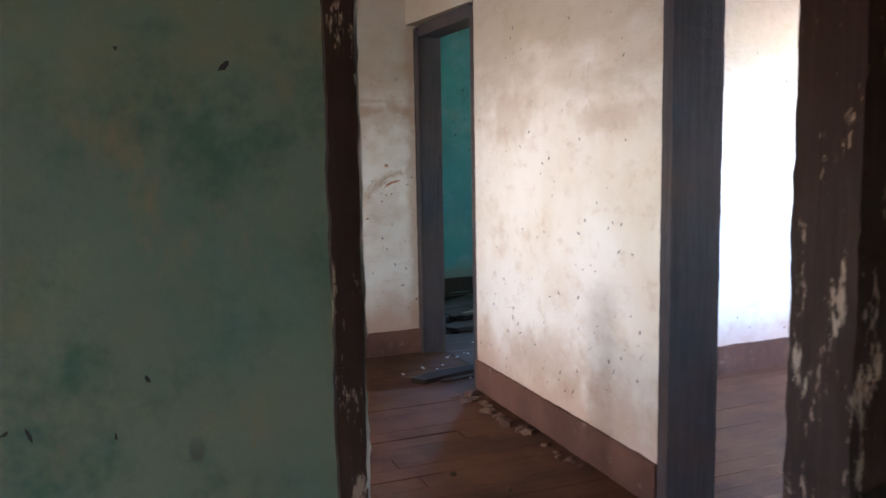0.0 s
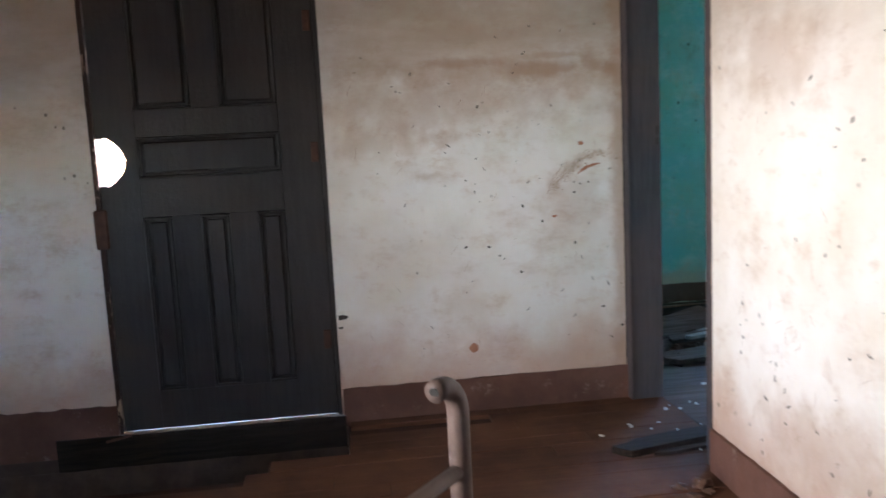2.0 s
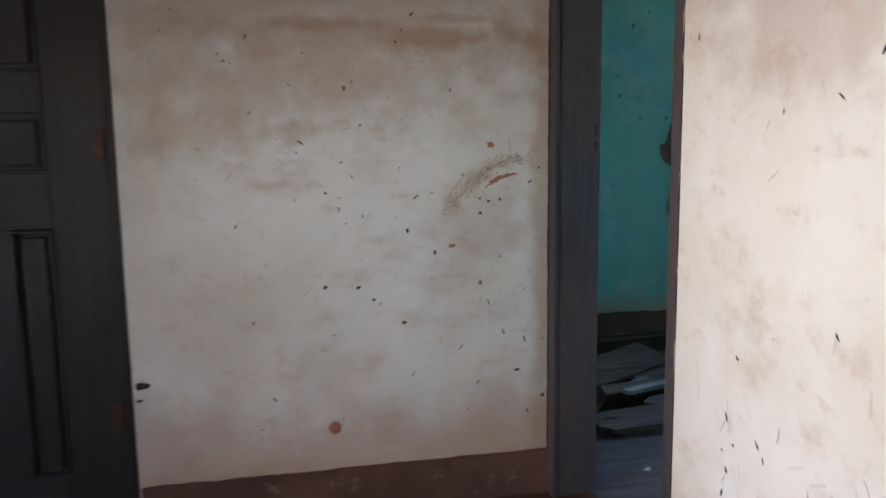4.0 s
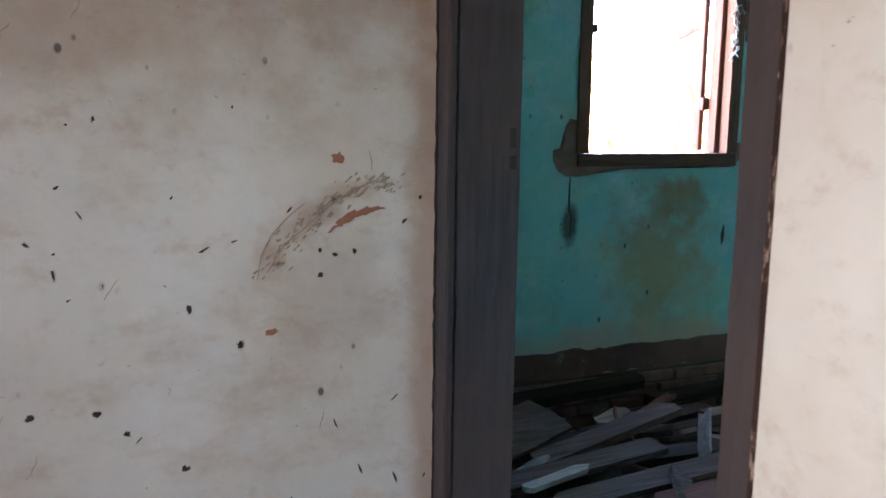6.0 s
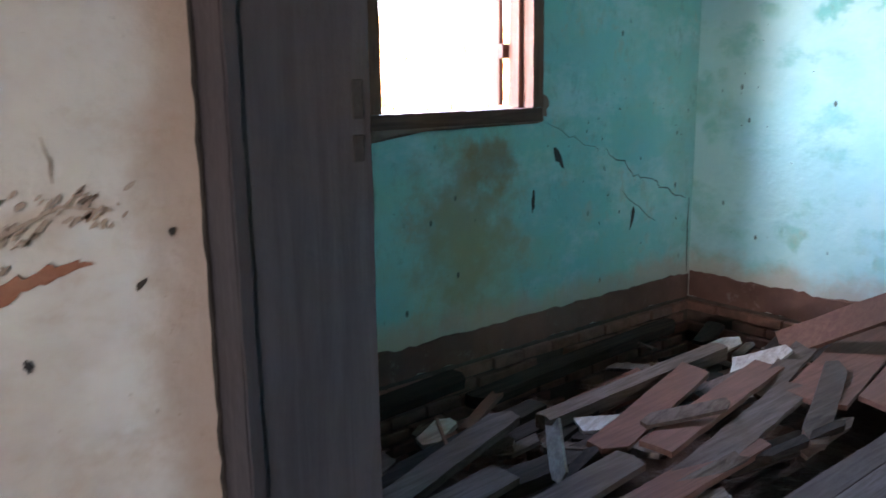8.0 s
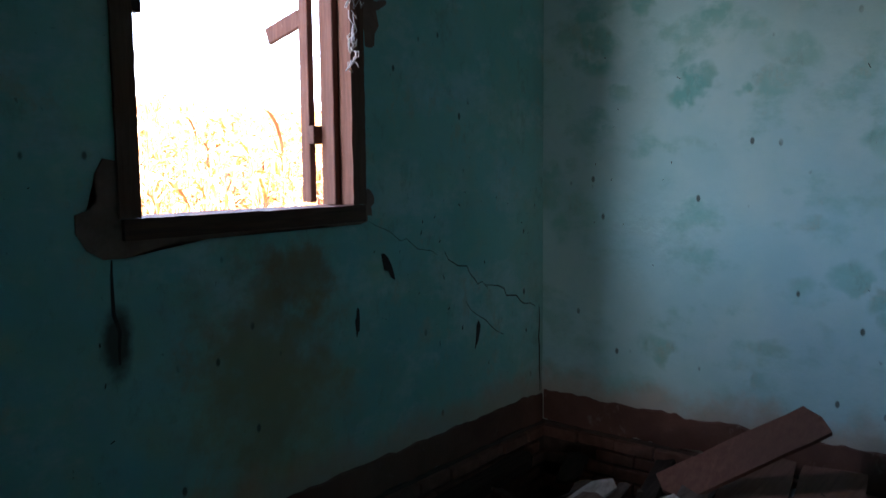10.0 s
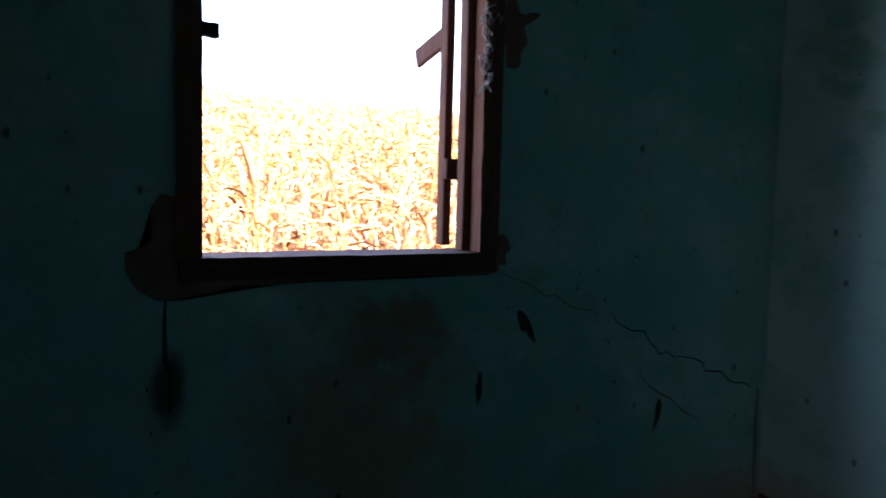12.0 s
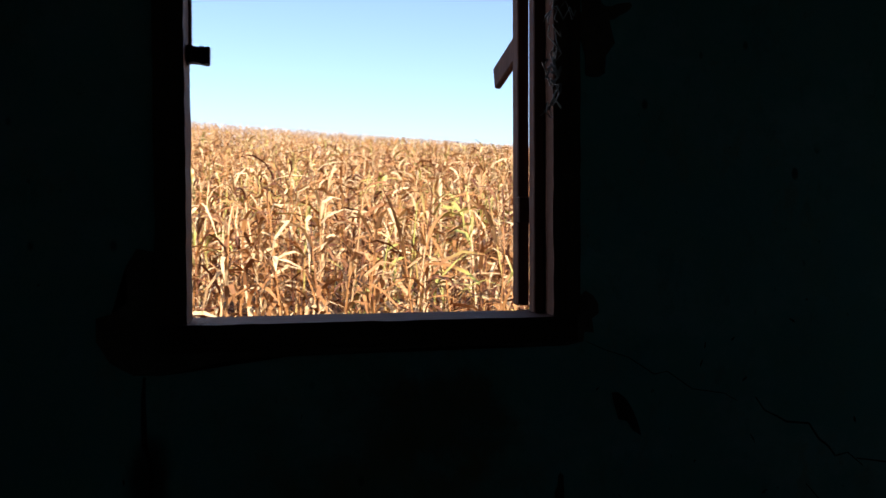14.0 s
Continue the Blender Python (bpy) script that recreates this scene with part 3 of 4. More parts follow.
def lay_planks(host, x0, x1, y0, y1, width, seed, keep=None, mat=None):
    rng = random.Random(seed)
    y, row = y0, 0
    while y < y1 - 0.02:
        w = min(width, y1 - y)
        x = x0
        cuts = [x0] + sorted(x0 + (x1 - x0) * (k + rng.uniform(0.2, 0.8)) / 2 for k in range(2)) + [x1]
        for a, b in zip(cuts, cuts[1:]):
            if b - a < 0.05:
                continue
            spans = [(a, b)] if keep is None else keep(a, b, y, y + w)
            for s, e in spans:
                length = max(0.1, round((e - s) * 20) / 20)
                ob = new("plank", plank_mesh(length, round(w - 0.002, 3), mat or FLOORWOOD))
                ob.parent = host
                ob.matrix_basis = pose((s + e) / 2, y + w / 2, rng.uniform(-0.0015, 0.0015), rng.uniform(-0.25, 0.25), 0, rng.uniform(-0.06, 0.06)) @ Matrix.Diagonal(((e - s - 0.003) / length, 1, 1, 1))
        y += width
        row += 1


# ---------------------------------------------------------------- door frames
def door_post(name, x0, x1, y0, y1, z1, mat, label, seed, jag=0.002, parent=None):
    return part(name, rough_box(x0, x1, y0, y1, 0.0, z1, 0.03, (jag, jag, 0), seed), mat, parent, label)


dh = thing("door_frame_hall", (1.2, 1.5, 0), "peeling brown wooden door frame between hall and room", "door frame", "", "structure")
door_post("post", 0.706, 0.744, 1.435, 1.4995, 2.14, POST_BROWN, "peeling dark brown paint, ragged edge", 3, 0.003, dh)
door_post("stop", 0.714, 0.768, 1.53, 1.585, 2.14, POST_RAW, "weathered bare grey edge", 5, 0.003, dh)
door_post("post", 1.63, 1.752, 1.435, 1.585, 2.14, POST_BROWN, "peeling dark brown paint, pale chips", 8, 0.004, dh)
part("lintel", box(0.770, 1.629, 1.437, 1.583, 2.08, 2.145, 0.004), POST_BROWN, dh)

part("peeled_edge", rough_box(0.7435, 0.7485, 1.4365, 1.444, 0.0, 2.08, 0.012, (0.0035, 0.001, 0), 71), PALEBITS, dh, "pale splintered edge where the paint peeled off")
dt = thing("door_frame_teal", (2.39, 5.0, 0), "grey painted wooden door frame of the turquoise room", "door frame", "", "structure")
jamb = door_post("jamb", 2.335, 2.495, 5.398, 5.462, 2.12, FRAME, "dark grey-blue paint, knocked", 21, 0.0015, dt)
door_post("post", 2.334, 2.495, 4.537, 4.585, 2.12, FRAME, "dark grey paint, worn", 22, 0.0015, dt)
door_post("edge_strip", 2.331, 2.36, 4.526, 4.5365, 2.12, POST_BROWN, "dark brown strip beside the plaster", 29, 0.0015, dt)
part("lintel", box(2.34, 2.494, 4.586, 5.397, 2.06, 2.135, 0.004), FRAME, dt)
part("edge_strip", rough_box(2.3365, 2.349, 5.393, 5.3985, 0.0, 2.1, 0.02, (0.0015, 0.0012, 0), 31), FRAME, dt, "knocked edge")
# solid dark strip gives the shaded gap; nothing is cut out here
part("gap_strip", rough_box(2.3315, 2.3345, 5.4535, 5.4595, 0.02, 2.1, 0.018, (0.003, 0.001, 0), 33), DARKMARK, dt, "dark strip for the shade in the gap between plaster and frame")
# the lock slots are not hollow: dark blocks give their inner shade
for z0, z1 in ((1.272, 1.312), (1.228, 1.256)):
    part("strike_slot", box(2.472, 2.485, 5.3955, 5.400, z0, z1, 0.001), DARKMARK, dt, "dark block for the shade inside a mortised lock slot")

db = thing("door_frame_blue", (2.39, 2.4, 0), "grey painted wooden door frame of the pale blue room", "door frame", "", "structure")
door_post("post", XP - 0.006, 2.495, 2.765, 2.822, 2.12, FRAME, "dark grey paint", 23, 0.002, db)
door_post("post", XP - 0.006, 2.495, 1.895, 1.955, 2.12, FRAME, "dark grey paint", 24, 0.002, db)
part("lintel", box(XP - 0.002, 2.494, 1.956, 2.764, 2.06, 2.135, 0.004), FRAME, db)

# ---------------------------------------------------------------- outer door
door = thing("panelled_door", (0.42, YN + 0.05, 0.04), "closed dark grey panelled wooden door, lock corner broken out", "door")
D0, D1, DZ0, DZ1, DY = -0.055, 0.915, 0.042, 2.10, YN + 0.012


def slot_panel(x0, x1, z0, z1):
    """A sunk panel with a bevelled raised field and a round-cornered moulding."""
    bm = bmesh.new()
    add_box(bm, x0 - 0.006, x1 + 0.006, DY + 0.014, DY + 0.03, z0 - 0.006, z1 + 0.006)
    add_box(bm, x0 + 0.022, x1 - 0.022, DY + 0.004, DY + 0.016, z0 + 0.022, z1 - 0.022, 0.0075)
    return bm


def moulding(x0, x1, z0, z1):
    bm = bmesh.new()
    b = 0.012
    for s in ((x0, x1, z1 - b, z1), (x0, x1, z0, z0 + b), (x0, x0 + b, z0 + b, z1 - b), (x1 - b, x1, z0 + b, z1 - b)):
        add_box(bm, s[0], s[1], DY - 0.006, DY + 0.014, s[2], s[3], 0.004)
    return bm


def broken_stile():
    """The lock stile, with a half-moon hole chopped out of its edge."""
    bm = bmesh.new()
    y0, y1, x1 = DY, DY + 0.036, 0.113
    add_box(bm, D0, x1, y0, y1, DZ0, 1.162)
    add_box(bm, D0, x1, y0, y1, 1.372, DZ1)
    arc = [(-0.03 + 0.092 * math.sin(math.pi * (k + 0.3) / 9.6) ** 0.7, 1.372 - 0.21 * k / 9) for k in range(10)]
    for (a, za), (c, zc) in zip(arc, arc[1:]):
        for q in (((a, y0, za), (x1, y0, za), (x1, y0, zc), (c, y0, zc)), ((a, y1, za), (x1, y1, za), (x1, y1, zc), (c, y1, zc)), ((a, y0, za), (a, y1, za), (c, y1, zc), (c, y0, zc))):
            bm.faces.new([bm.verts.new(p) for p in q])
    return bm


part("lock_stile", broken_stile(), DOORWOOD, door, "half-moon hole broken through it")
part("hinge_stile", box(0.737, D1, DY, DY + 0.036, DZ0, DZ1, 0.002), DOORWOOD, door)
for z0, z1 in ((DZ0, 0.215), (1.017, 1.187), (1.372, 1.488), (1.98, DZ1)):
    part("rail", box(0.1132, 0.7368, DY + 0.0005, DY + 0.0355, z0, z1, 0.001), DOORWOOD, door)
for x0, x1, z0, z1 in ((0.238, 0.363, 0.2155, 1.0165), (0.489, 0.614, 0.2155, 1.0165), (0.36, 0.488, 1.4885, 1.9795)):
    part("muntin", box(x0, x1, DY + 0.0005, DY + 0.0355, z0, z1, 0.001), DOORWOOD, door)
for x0, x1, z0, z1 in ((0.114, 0.237, 0.216, 1.016), (0.364, 0.488, 0.216, 1.016), (0.615, 0.736, 0.216, 1.016), (0.114, 0.736, 1.188, 1.371), (0.114, 0.359, 1.489, 1.979), (0.489, 0.736, 1.489, 1.979)):
    p = part("panel", slot_panel(x0, x1, z0, z1), DOORWOOD, door)
    part("moulding", moulding(x0, x1, z0, z1), DOORWOOD, p)
for z in (0.40, 1.27, 1.85):
    part("hinge", box(0.872, 0.905, DY - 0.006, DY + 0.002, z - 0.045, z + 0.045, 0.003), RUST, door, "rusty iron hinge")
part("lock_plate", box(-0.092, -0.036, DY - 0.022, DY - 0.002, 0.885, 1.06, 0.006), RUST, door, "dark iron lock case")
part("bottom_rod", tube(bmesh.new(), [(-0.13, YN - 0.03, 0.012), (-0.02, YN - 0.02, 0.03)], 0.006), RUST, door)

dsill = thing("door_sill", (0.42, YN, -0.12), "dark rotten wooden door sill", "door sill", "", "structure")
part("sill_beam", rough_box(-0.35, 0.95, YN - 0.022, YN + 0.2, -0.115, 0.033, 0.06, (0, 0.006, 0.003), 12), DARKBOARD, dsill)
part("door_jamb", box(0.9165, 0.936, YN - 0.004, YN + 0.12, 0.03, 2.119, 0.003), DOORWOOD, dsill)
part("door_jamb", rough_box(-0.078, -0.057, YN - 0.003, YN + 0.12, 0.03, 2.119, 0.05, (0.001, 0.003, 0), 15), POST_BROWN, dsill)
part("door_stop", box(0.895, 0.9164, YN + 0.05, YN + 0.07, 0.035, 2.10, 0.002), DOORWOOD, dsill)
part("door_stop", box(-0.0568, 0.8945, YN + 0.05, YN + 0.07, 2.06, 2.1015, 0.002), DOORWOOD, dsill)
part("door_head", box(-0.0685, 0.9285, YN + 0.002, YN + 0.12, 2.102, 2.128, 0.002), DOORWOOD, dsill)

# ---------------------------------------------------------------- window
win = thing("window_1", (4.4, YT, 1.1), "unglazed red-brown wooden window frame with broken open sash", "window", "", "structure")
part("frame_side", rough_box(3.897, 3.966, YT - 0.012, YT + 0.105, 1.168, 2.298, 0.03, (0.002, 0.002, 0), 41), WINDOWWOOD, win)
part("frame_side", rough_box(4.841, 4.912, YT - 0.012, YT + 0.155, 1.168, 2.298, 0.03, (0.002, 0.002, 0), 42), WINDOWWOOD, win)
part("window_sill", rough_box(3.907, 4.903, YT - 0.018, YT + 0.165, 1.103, 1.166, 0.04, (0, 0.003, 0.002), 43), SILLWOOD, win)
part("frame_head", box(3.9665, 4.8405, YT - 0.01, YT + 0.15, 2.24, 2.298, 0.004), SILLWOOD, win)
part("stop", box(4.812, 4.8405, YT + 0.055, YT + 0.10, 1.168, 2.239, 0.003), WINDOWWOOD, win)
sash = part("sash_stile", box(4.806, 4.838, YT + 0.185, YT + 0.235, 1.175, 2.25, 0.003), WINDOWWOOD, win, "swung open, sunlit")
part("broken_rail", box(-0.010, 0.010, 0.0, 0.19, -0.034, 0.034, 0.004, Matrix.Translation((4.822, YT + 0.237, 1.885)) @ Matrix.Rotation(radians(-17), 4, "X") @ Matrix.Rotation(radians(4), 4, "Z")), WINDOWWOOD, sash, "snapped off sash rail")
part("hinge", box(4.80, 4.845, YT + 0.155, YT + 0.19, 1.40, 1.47, 0.003), RUST, sash, "rusty iron hinge")
part("broken_stub", rough_box(3.9665, 4.018, YT + 0.03, YT + 0.055, 1.772, 1.812, 0.01, (0.003, 0, 0.006), 46), DARKBOARD, win, "splintered stub of a sash rail")
part("sash_strip", box(3.9665, 3.972, YT + 0.085, YT + 0.104, 1.80, 2.235, 0.001), WINDOWWOOD, win)


def cobweb():
    rng = random.Random(4)
    bm = bmesh.new()
    for k in range(26):
        p = Vector((4.838 + rng.uniform(-0.01, 0.012), YT - 0.015 - rng.uniform(0, 0.02), 1.68 + rng.uniform(0, 0.26)))
        pts = [p]
        for j in range(4):
            p = p + Vector((rng.uniform(-0.018, 0.018), rng.uniform(-0.01, 0.005), rng.uniform(-0.035, 0.03)))
            pts.append(p)
        tube(bm, pts, rng.uniform(0.0012, 0.003), 4)
    return bm


tagged(mesh_ob("cobweb", cobweb(), WEB), "dusty cobweb clump hanging on the window frame", "cobweb", "", "stuff")

# ---------------------------------------------------------------- marks on walls


def blob_mesh(bm, u, z, w, h, seed, plane, face, lift=0.003, n=14, jag=0.35, turn=0.0):
    """A thin uneven flake on a wall: plane 'y' walls face south, plane 'x' walls face west."""
    rng = random.Random(seed)
    ring, ct, st = [], math.cos(turn), math.sin(turn)
    ks = [1 + rng.uniform(-jag, jag) for _ in range(n)]
    for k in range(n):
        t = 2 * math.pi * k / n
        a, b = math.cos(t) * w / 2 * ks[k], math.sin(t) * h / 2 * ks[k]
        ring.append((u + a * ct - b * st, z + a * st + b * ct))
    at = (lambda p, d: (p[0], face - d, p[1])) if plane == "y" else (lambda p, d: (face - d, p[0], p[1]))
    top = [bm.verts.new(at(p, lift)) for p in ring]
    low = [bm.verts.new(at(p, -0.002)) for p in ring]
    bm.faces.new(top)
    for k in range(n):
        j = (k + 1) % n
        bm.faces.new((top[k], top[j], low[j], low[k]))


def ribbon_mesh(bm, pts, w, plane, face, lift=0.002):
    at = (lambda p, d: (p[0], face - d, p[1])) if plane == "y" else (lambda p, d: (face - d, p[0], p[1]))
    last = None
    for i, p in enumerate(pts):
        q, o = pts[min(i + 1, len(pts) - 1)], pts[max(i - 1, 0)]
        t = Vector((q[0] - o[0], q[1] - o[1])).normalized()
        k = w * (0.35 + 0.65 * math.sin(math.pi * (i + 0.4) / len(pts)))
        a, b = (p[0] - t.y * k / 2, p[1] + t.x * k / 2), (p[0] + t.y * k / 2, p[1] - t.x * k / 2)
        pair = [bm.verts.new(at(a, lift)), bm.verts.new(at(b, lift))]
        if last:
            bm.faces.new((last[0], last[1], pair[1], pair[0]))
        last = pair


def wander(p, q, n, amp, seed):
    rng = random.Random(seed)
    return [(p[0] + (q[0] - p[0]) * k / n + (rng.uniform(-amp, amp) if 0 < k < n else 0), p[1] + (q[1] - p[1]) * k / n + (rng.uniform(-amp, amp) if 0 < k < n else 0)) for k in range(n + 1)]


def scuffs_north():
    dark, red, rub = bmesh.new(), bmesh.new(), bmesh.new()
    for i, (u, z, w, h, turn) in enumerate(((0.965, 0.50, 0.06, 0.035, 0), (0.955, 0.45, 0.035, 0.014, 0.4), (1.822, 0.656, 0.020, 0.017, 0), (1.931, 0.893, 0.016, 0.020, 0),
                                            (1.84, 0.969, 0.013, 0.030, 0.1), (1.56, 0.79, 0.02, 0.016, 0), (1.67, 0.785, 0.02, 0.016, 0), (1.72, 0.74, 0.02, 0.016, 0), (2.09, 1.07, 0.010, 0.014, 0),
                                            (2.12, 1.06, 0.016, 0.012, 0), (2.16, 1.065, 0.012, 0.014, 0.3), (2.09, 1.02, 0.014, 0.016, 0), (2.30, 1.17, 0.008, 0.012, 0), (2.315, 0.36, 0.022, 0.018, 0), (2.22, 0.46, 0.03, 0.012, 0.2))):
        blob_mesh(dark, u, z, w * 0.7, h * 0.7, i, "y", YN, 0.0015, 15, 0.4)
    blob_mesh(red, 1.577, 0.305, 0.045, 0.045, 3, "y", YN, 0.002, 14, 0.12)
    blob_mesh(red, 1.992, 0.912, 0.03, 0.014, 7, "y", YN, 0.002, 12, 0.3, 0.15)
    for k, (u, z, w, h, a) in enumerate(((2.205, 1.149, 0.035, 0.010, 0.1), (2.18, 1.144, 0.04, 0.016, 0.3), (2.155, 1.136, 0.04, 0.016, 0.4), (2.135, 1.126, 0.03, 0.012, 0.7), (2.115, 1.11, 0.022, 0.005, 0.8))):
        blob_mesh(red, u, z, w, h, 30 + k, "y", YN, 0.0018 + 0.0002 * k, 16, 0.4, a)
    blob_mesh(red, 2.128, 1.25, 0.026, 0.022, 9, "y", YN, 0.0015, 14, 0.3)
    rng = random.Random(2)
    arc = [(1.966, 1.017), (1.975, 1.065), (1.996, 1.105), (2.03, 1.14), (2.06, 1.163)]
    ribbon_mesh(rub, arc, 0.003, "y", YN)
    arc2 = [(1.985, 1.03), (2.02, 1.085), (2.06, 1.115), (2.10, 1.150), (2.146, 1.182), (2.20, 1.205), (2.245, 1.196)]
    ribbon_mesh(rub, arc2, 0.004, "y", YN)
    for k in range(170):
        t = rng.random() * 5.99
        i = int(t)
        a, b = arc2[i], arc2[i + 1]
        u, z = a[0] + (b[0] - a[0]) * (t - i) + rng.gauss(0, 0.012), a[1] + (b[1] - a[1]) * (t - i) + rng.gauss(0, 0.012)
        blob_mesh(rub, u, z, rng.uniform(0.003, 0.016), rng.uniform(0.002, 0.005), k, "y", YN, 0.0018, 7, 0.4, 0.7)
    for bm, mat, lab in ((dark, DARKMARK, "dark knock marks"), (red, REDMARK, "red clay marks"), (rub, RUBMARK, "arc of brown rub marks")):
        tagged(part("scuff_marks", bm, mat, w_north, lab), kind="stuff")


scuffs_north()


def random_knocks(host, plane, face, u0, u1, z0, z1, count, seed, spots=4):
    """Small slanted dark nicks in loose clusters, as things thrown at a wall leave them."""
    rng = random.Random(seed)
    bm = bmesh.new()
    cl = [(rng.uniform(u0, u1), rng.uniform(z0, z1), rng.uniform(0.1, 0.3)) for _ in range(spots)]
    for k in range(count):
        if k % 3:
            c = cl[k % spots]
            u, z = rng.gauss(c[0], c[2]), rng.gauss(c[1], c[2])
        else:
            u, z = rng.uniform(u0, u1), rng.uniform(z0, z1)
        if u0 < u < u1 and z0 < z < z1:
            blob_mesh(bm, u, z, rng.uniform(0.005, 0.024), rng.uniform(0.0025, 0.006), k + seed, plane, face, 0.0015, 7, 0.5, rng.uniform(0.3, 2.6))
    marks = tagged(part("knock_marks", bm, DARKMARK, host), "small dark nicks in the limewash", "", "", "stuff")
    if host is w_part:
        slant(marks)


random_knocks(w_north, "y", YN, 1.0, 2.32, 0.3, 2.0, 60, 11)
random_knocks(w_part, "x", XP, 2.85, 4.40, 0.25, 1.9, 75, 13, 6)
random_knocks(w_tn, "y", YT, 4.95, 6.1, 0.3, 1.2, 26, 17)
random_knocks(w_tn, "y", YT, 2.7, 3.85, 0.5, 1.9, 30, 18)
random_knocks(w_hall, "y", 1.45, -0.4, 0.7, 0.3, 1.9, 26, 19)
random_knocks(w_te, "x", XE, 5.2, 7.2, 0.5, 1.9, 24, 20)



def scratches(host, plane, face, u0, u1, z0, z1, count, seed, mat, label):
    """Long thin slanted scrapes."""
    rng = random.Random(seed)
    bm = bmesh.new()
    for k in range(count):
        u, z, a, L = rng.uniform(u0, u1), rng.uniform(z0, z1), rng.uniform(0.4, 2.4), rng.uniform(0.012, 0.06)
        ribbon_mesh(bm, wander((u, z), (u + L * math.cos(a), z - L * math.sin(a)), 4, 0.004, seed + k), rng.uniform(0.001, 0.003), plane, face, 0.0012)
    marks = tagged(part("scrape_marks", bm, mat, host, label), kind="stuff")
    if host is w_part:
        slant(marks)


scratches(w_part, "x", XP, 2.9, 4.3, 0.35, 0.75, 46, 5, RUBMARK, "brown scrapes low on the wall")
scratches(w_part, "x", XP, 2.9, 4.3, 0.7, 1.7, 20, 6, RUBMARK, "brown scrapes on the wall")
scratches(w_north, "y", YN, 1.0, 2.25, 0.3, 1.7, 26, 7, RUBMARK, "brown scrapes on the wall")
cr = bmesh.new()
ribbon_mesh(cr, wander((4.93, 1.10), (5.35, 0.93), 7, 0.02, 3), 0.003, "y", YT)
ribbon_mesh(cr, wander((5.40, 0.94), (5.72, 0.74), 9, 0.018, 4), 0.006, "y", YT)
ribbon_mesh(cr, wander((5.70, 0.76), (6.13, 0.60), 9, 0.02, 5), 0.007, "y", YT)
ribbon_mesh(cr, wander((6.165, 0.60), (6.175, 0.15), 8, 0.006, 6), 0.012, "y", YT)
ribbon_mesh(cr, wander((5.55, 0.70), (5.85, 0.50), 6, 0.02, 7), 0.005, "y", YT)
blob_mesh(cr, 5.64, 0.54, 0.035, 0.12, 3, "y", YT, 0.002, 10, 0.4, -0.2)
blob_mesh(cr, 5.04, 0.91, 0.035, 0.10, 5, "y", YT, 0.002, 10, 0.5, 0.5)
blob_mesh(cr, 4.86, 0.72, 0.02, 0.11, 6, "y", YT, 0.002, 10, 0.5, 0.0)
ribbon_mesh(cr, wander((3.87, 1.05), (3.88, 0.74), 6, 0.008, 8), 0.013, "y", YT)
tagged(part("wall_crack", cr, DARKMARK, w_tn, "dark stepped crack running to the corner"), kind="stuff")


def plaster_patch():
    """Bare plaster where the paint came off round the corner of the window."""
    rng = random.Random(8)
    out = [(3.905, 1.33), (3.86, 1.34), (3.835, 1.30), (3.832, 1.22), (3.80, 1.195), (3.768, 1.185), (3.77, 1.13), (3.80, 1.085), (3.85, 1.055), (3.91, 1.048), (3.98, 1.062), (4.06, 1.08), (4.2, 1.086), (4.36, 1.092), (4.6, 1.097), (4.88, 1.090), (4.92, 1.10), (4.93, 1.19), (4.905, 1.20), (4.9, 1.102), (3.905, 1.102)]
    bm = bmesh.new()
    top = [bm.verts.new((x + rng.uniform(-0.004, 0.004), YT - 0.004, z + rng.uniform(-0.004, 0.004))) for x, z in out]
    low = [bm.verts.new((v.co.x, YT + 0.002, v.co.z)) for v in top]
    bm.faces.new(top)
    for k in range(len(out)):
        j = (k + 1) % len(out)
        bm.faces.new((top[k], top[j], low[j], low[k]))
    bmesh.ops.triangulate(bm, faces=[f for f in bm.faces if len(f.verts) > 4])
    return bm


part("bare_patch", plaster_patch(), RAWPLASTER, w_tn, "bare brown plaster round the window corner")
cb = bmesh.new()
blob_mesh(cb, 4.955, 1.88, 0.10, 0.20, 4, "y", YT, 0.003, 22, 0.28)
blob_mesh(cb, 5.00, 1.93, 0.09, 0.035, 6, "y", YT, 0.0032, 16, 0.35, 0.3)
blob_mesh(cb, 4.93, 1.17, 0.06, 0.08, 5, "y", YT, 0.003, 12, 0.5)
part("broken_plaster", cb, RAWPLASTER, w_tn, "knocked-off plaster beside the window")

# ---------------------------------------------------------------- iron bed end
bed = thing("iron_bed_end", (0.88, 2.70, 0), "chipped cream tubular iron bed end standing on the floor", "bed")
PA, PB = Vector((1.150, 2.985, 0)), Vector((0.645, 2.358, 0))
along = (PB - PA).normalized()


def bed_post(p, d, top):
    pts = [p + Vector((0, 0, z)) for z in (0.0, 0.3, 0.6, top - 0.055)]
    pts += [p + d * (0.055 - 0.055 * math.cos(t)) + Vector((0, 0, top - 0.055 + 0.055 * math.sin(t))) for t in [math.pi * k / 12 for k in range(1, 8)]]
    return tube(bmesh.new(), pts, 0.0185, 14)


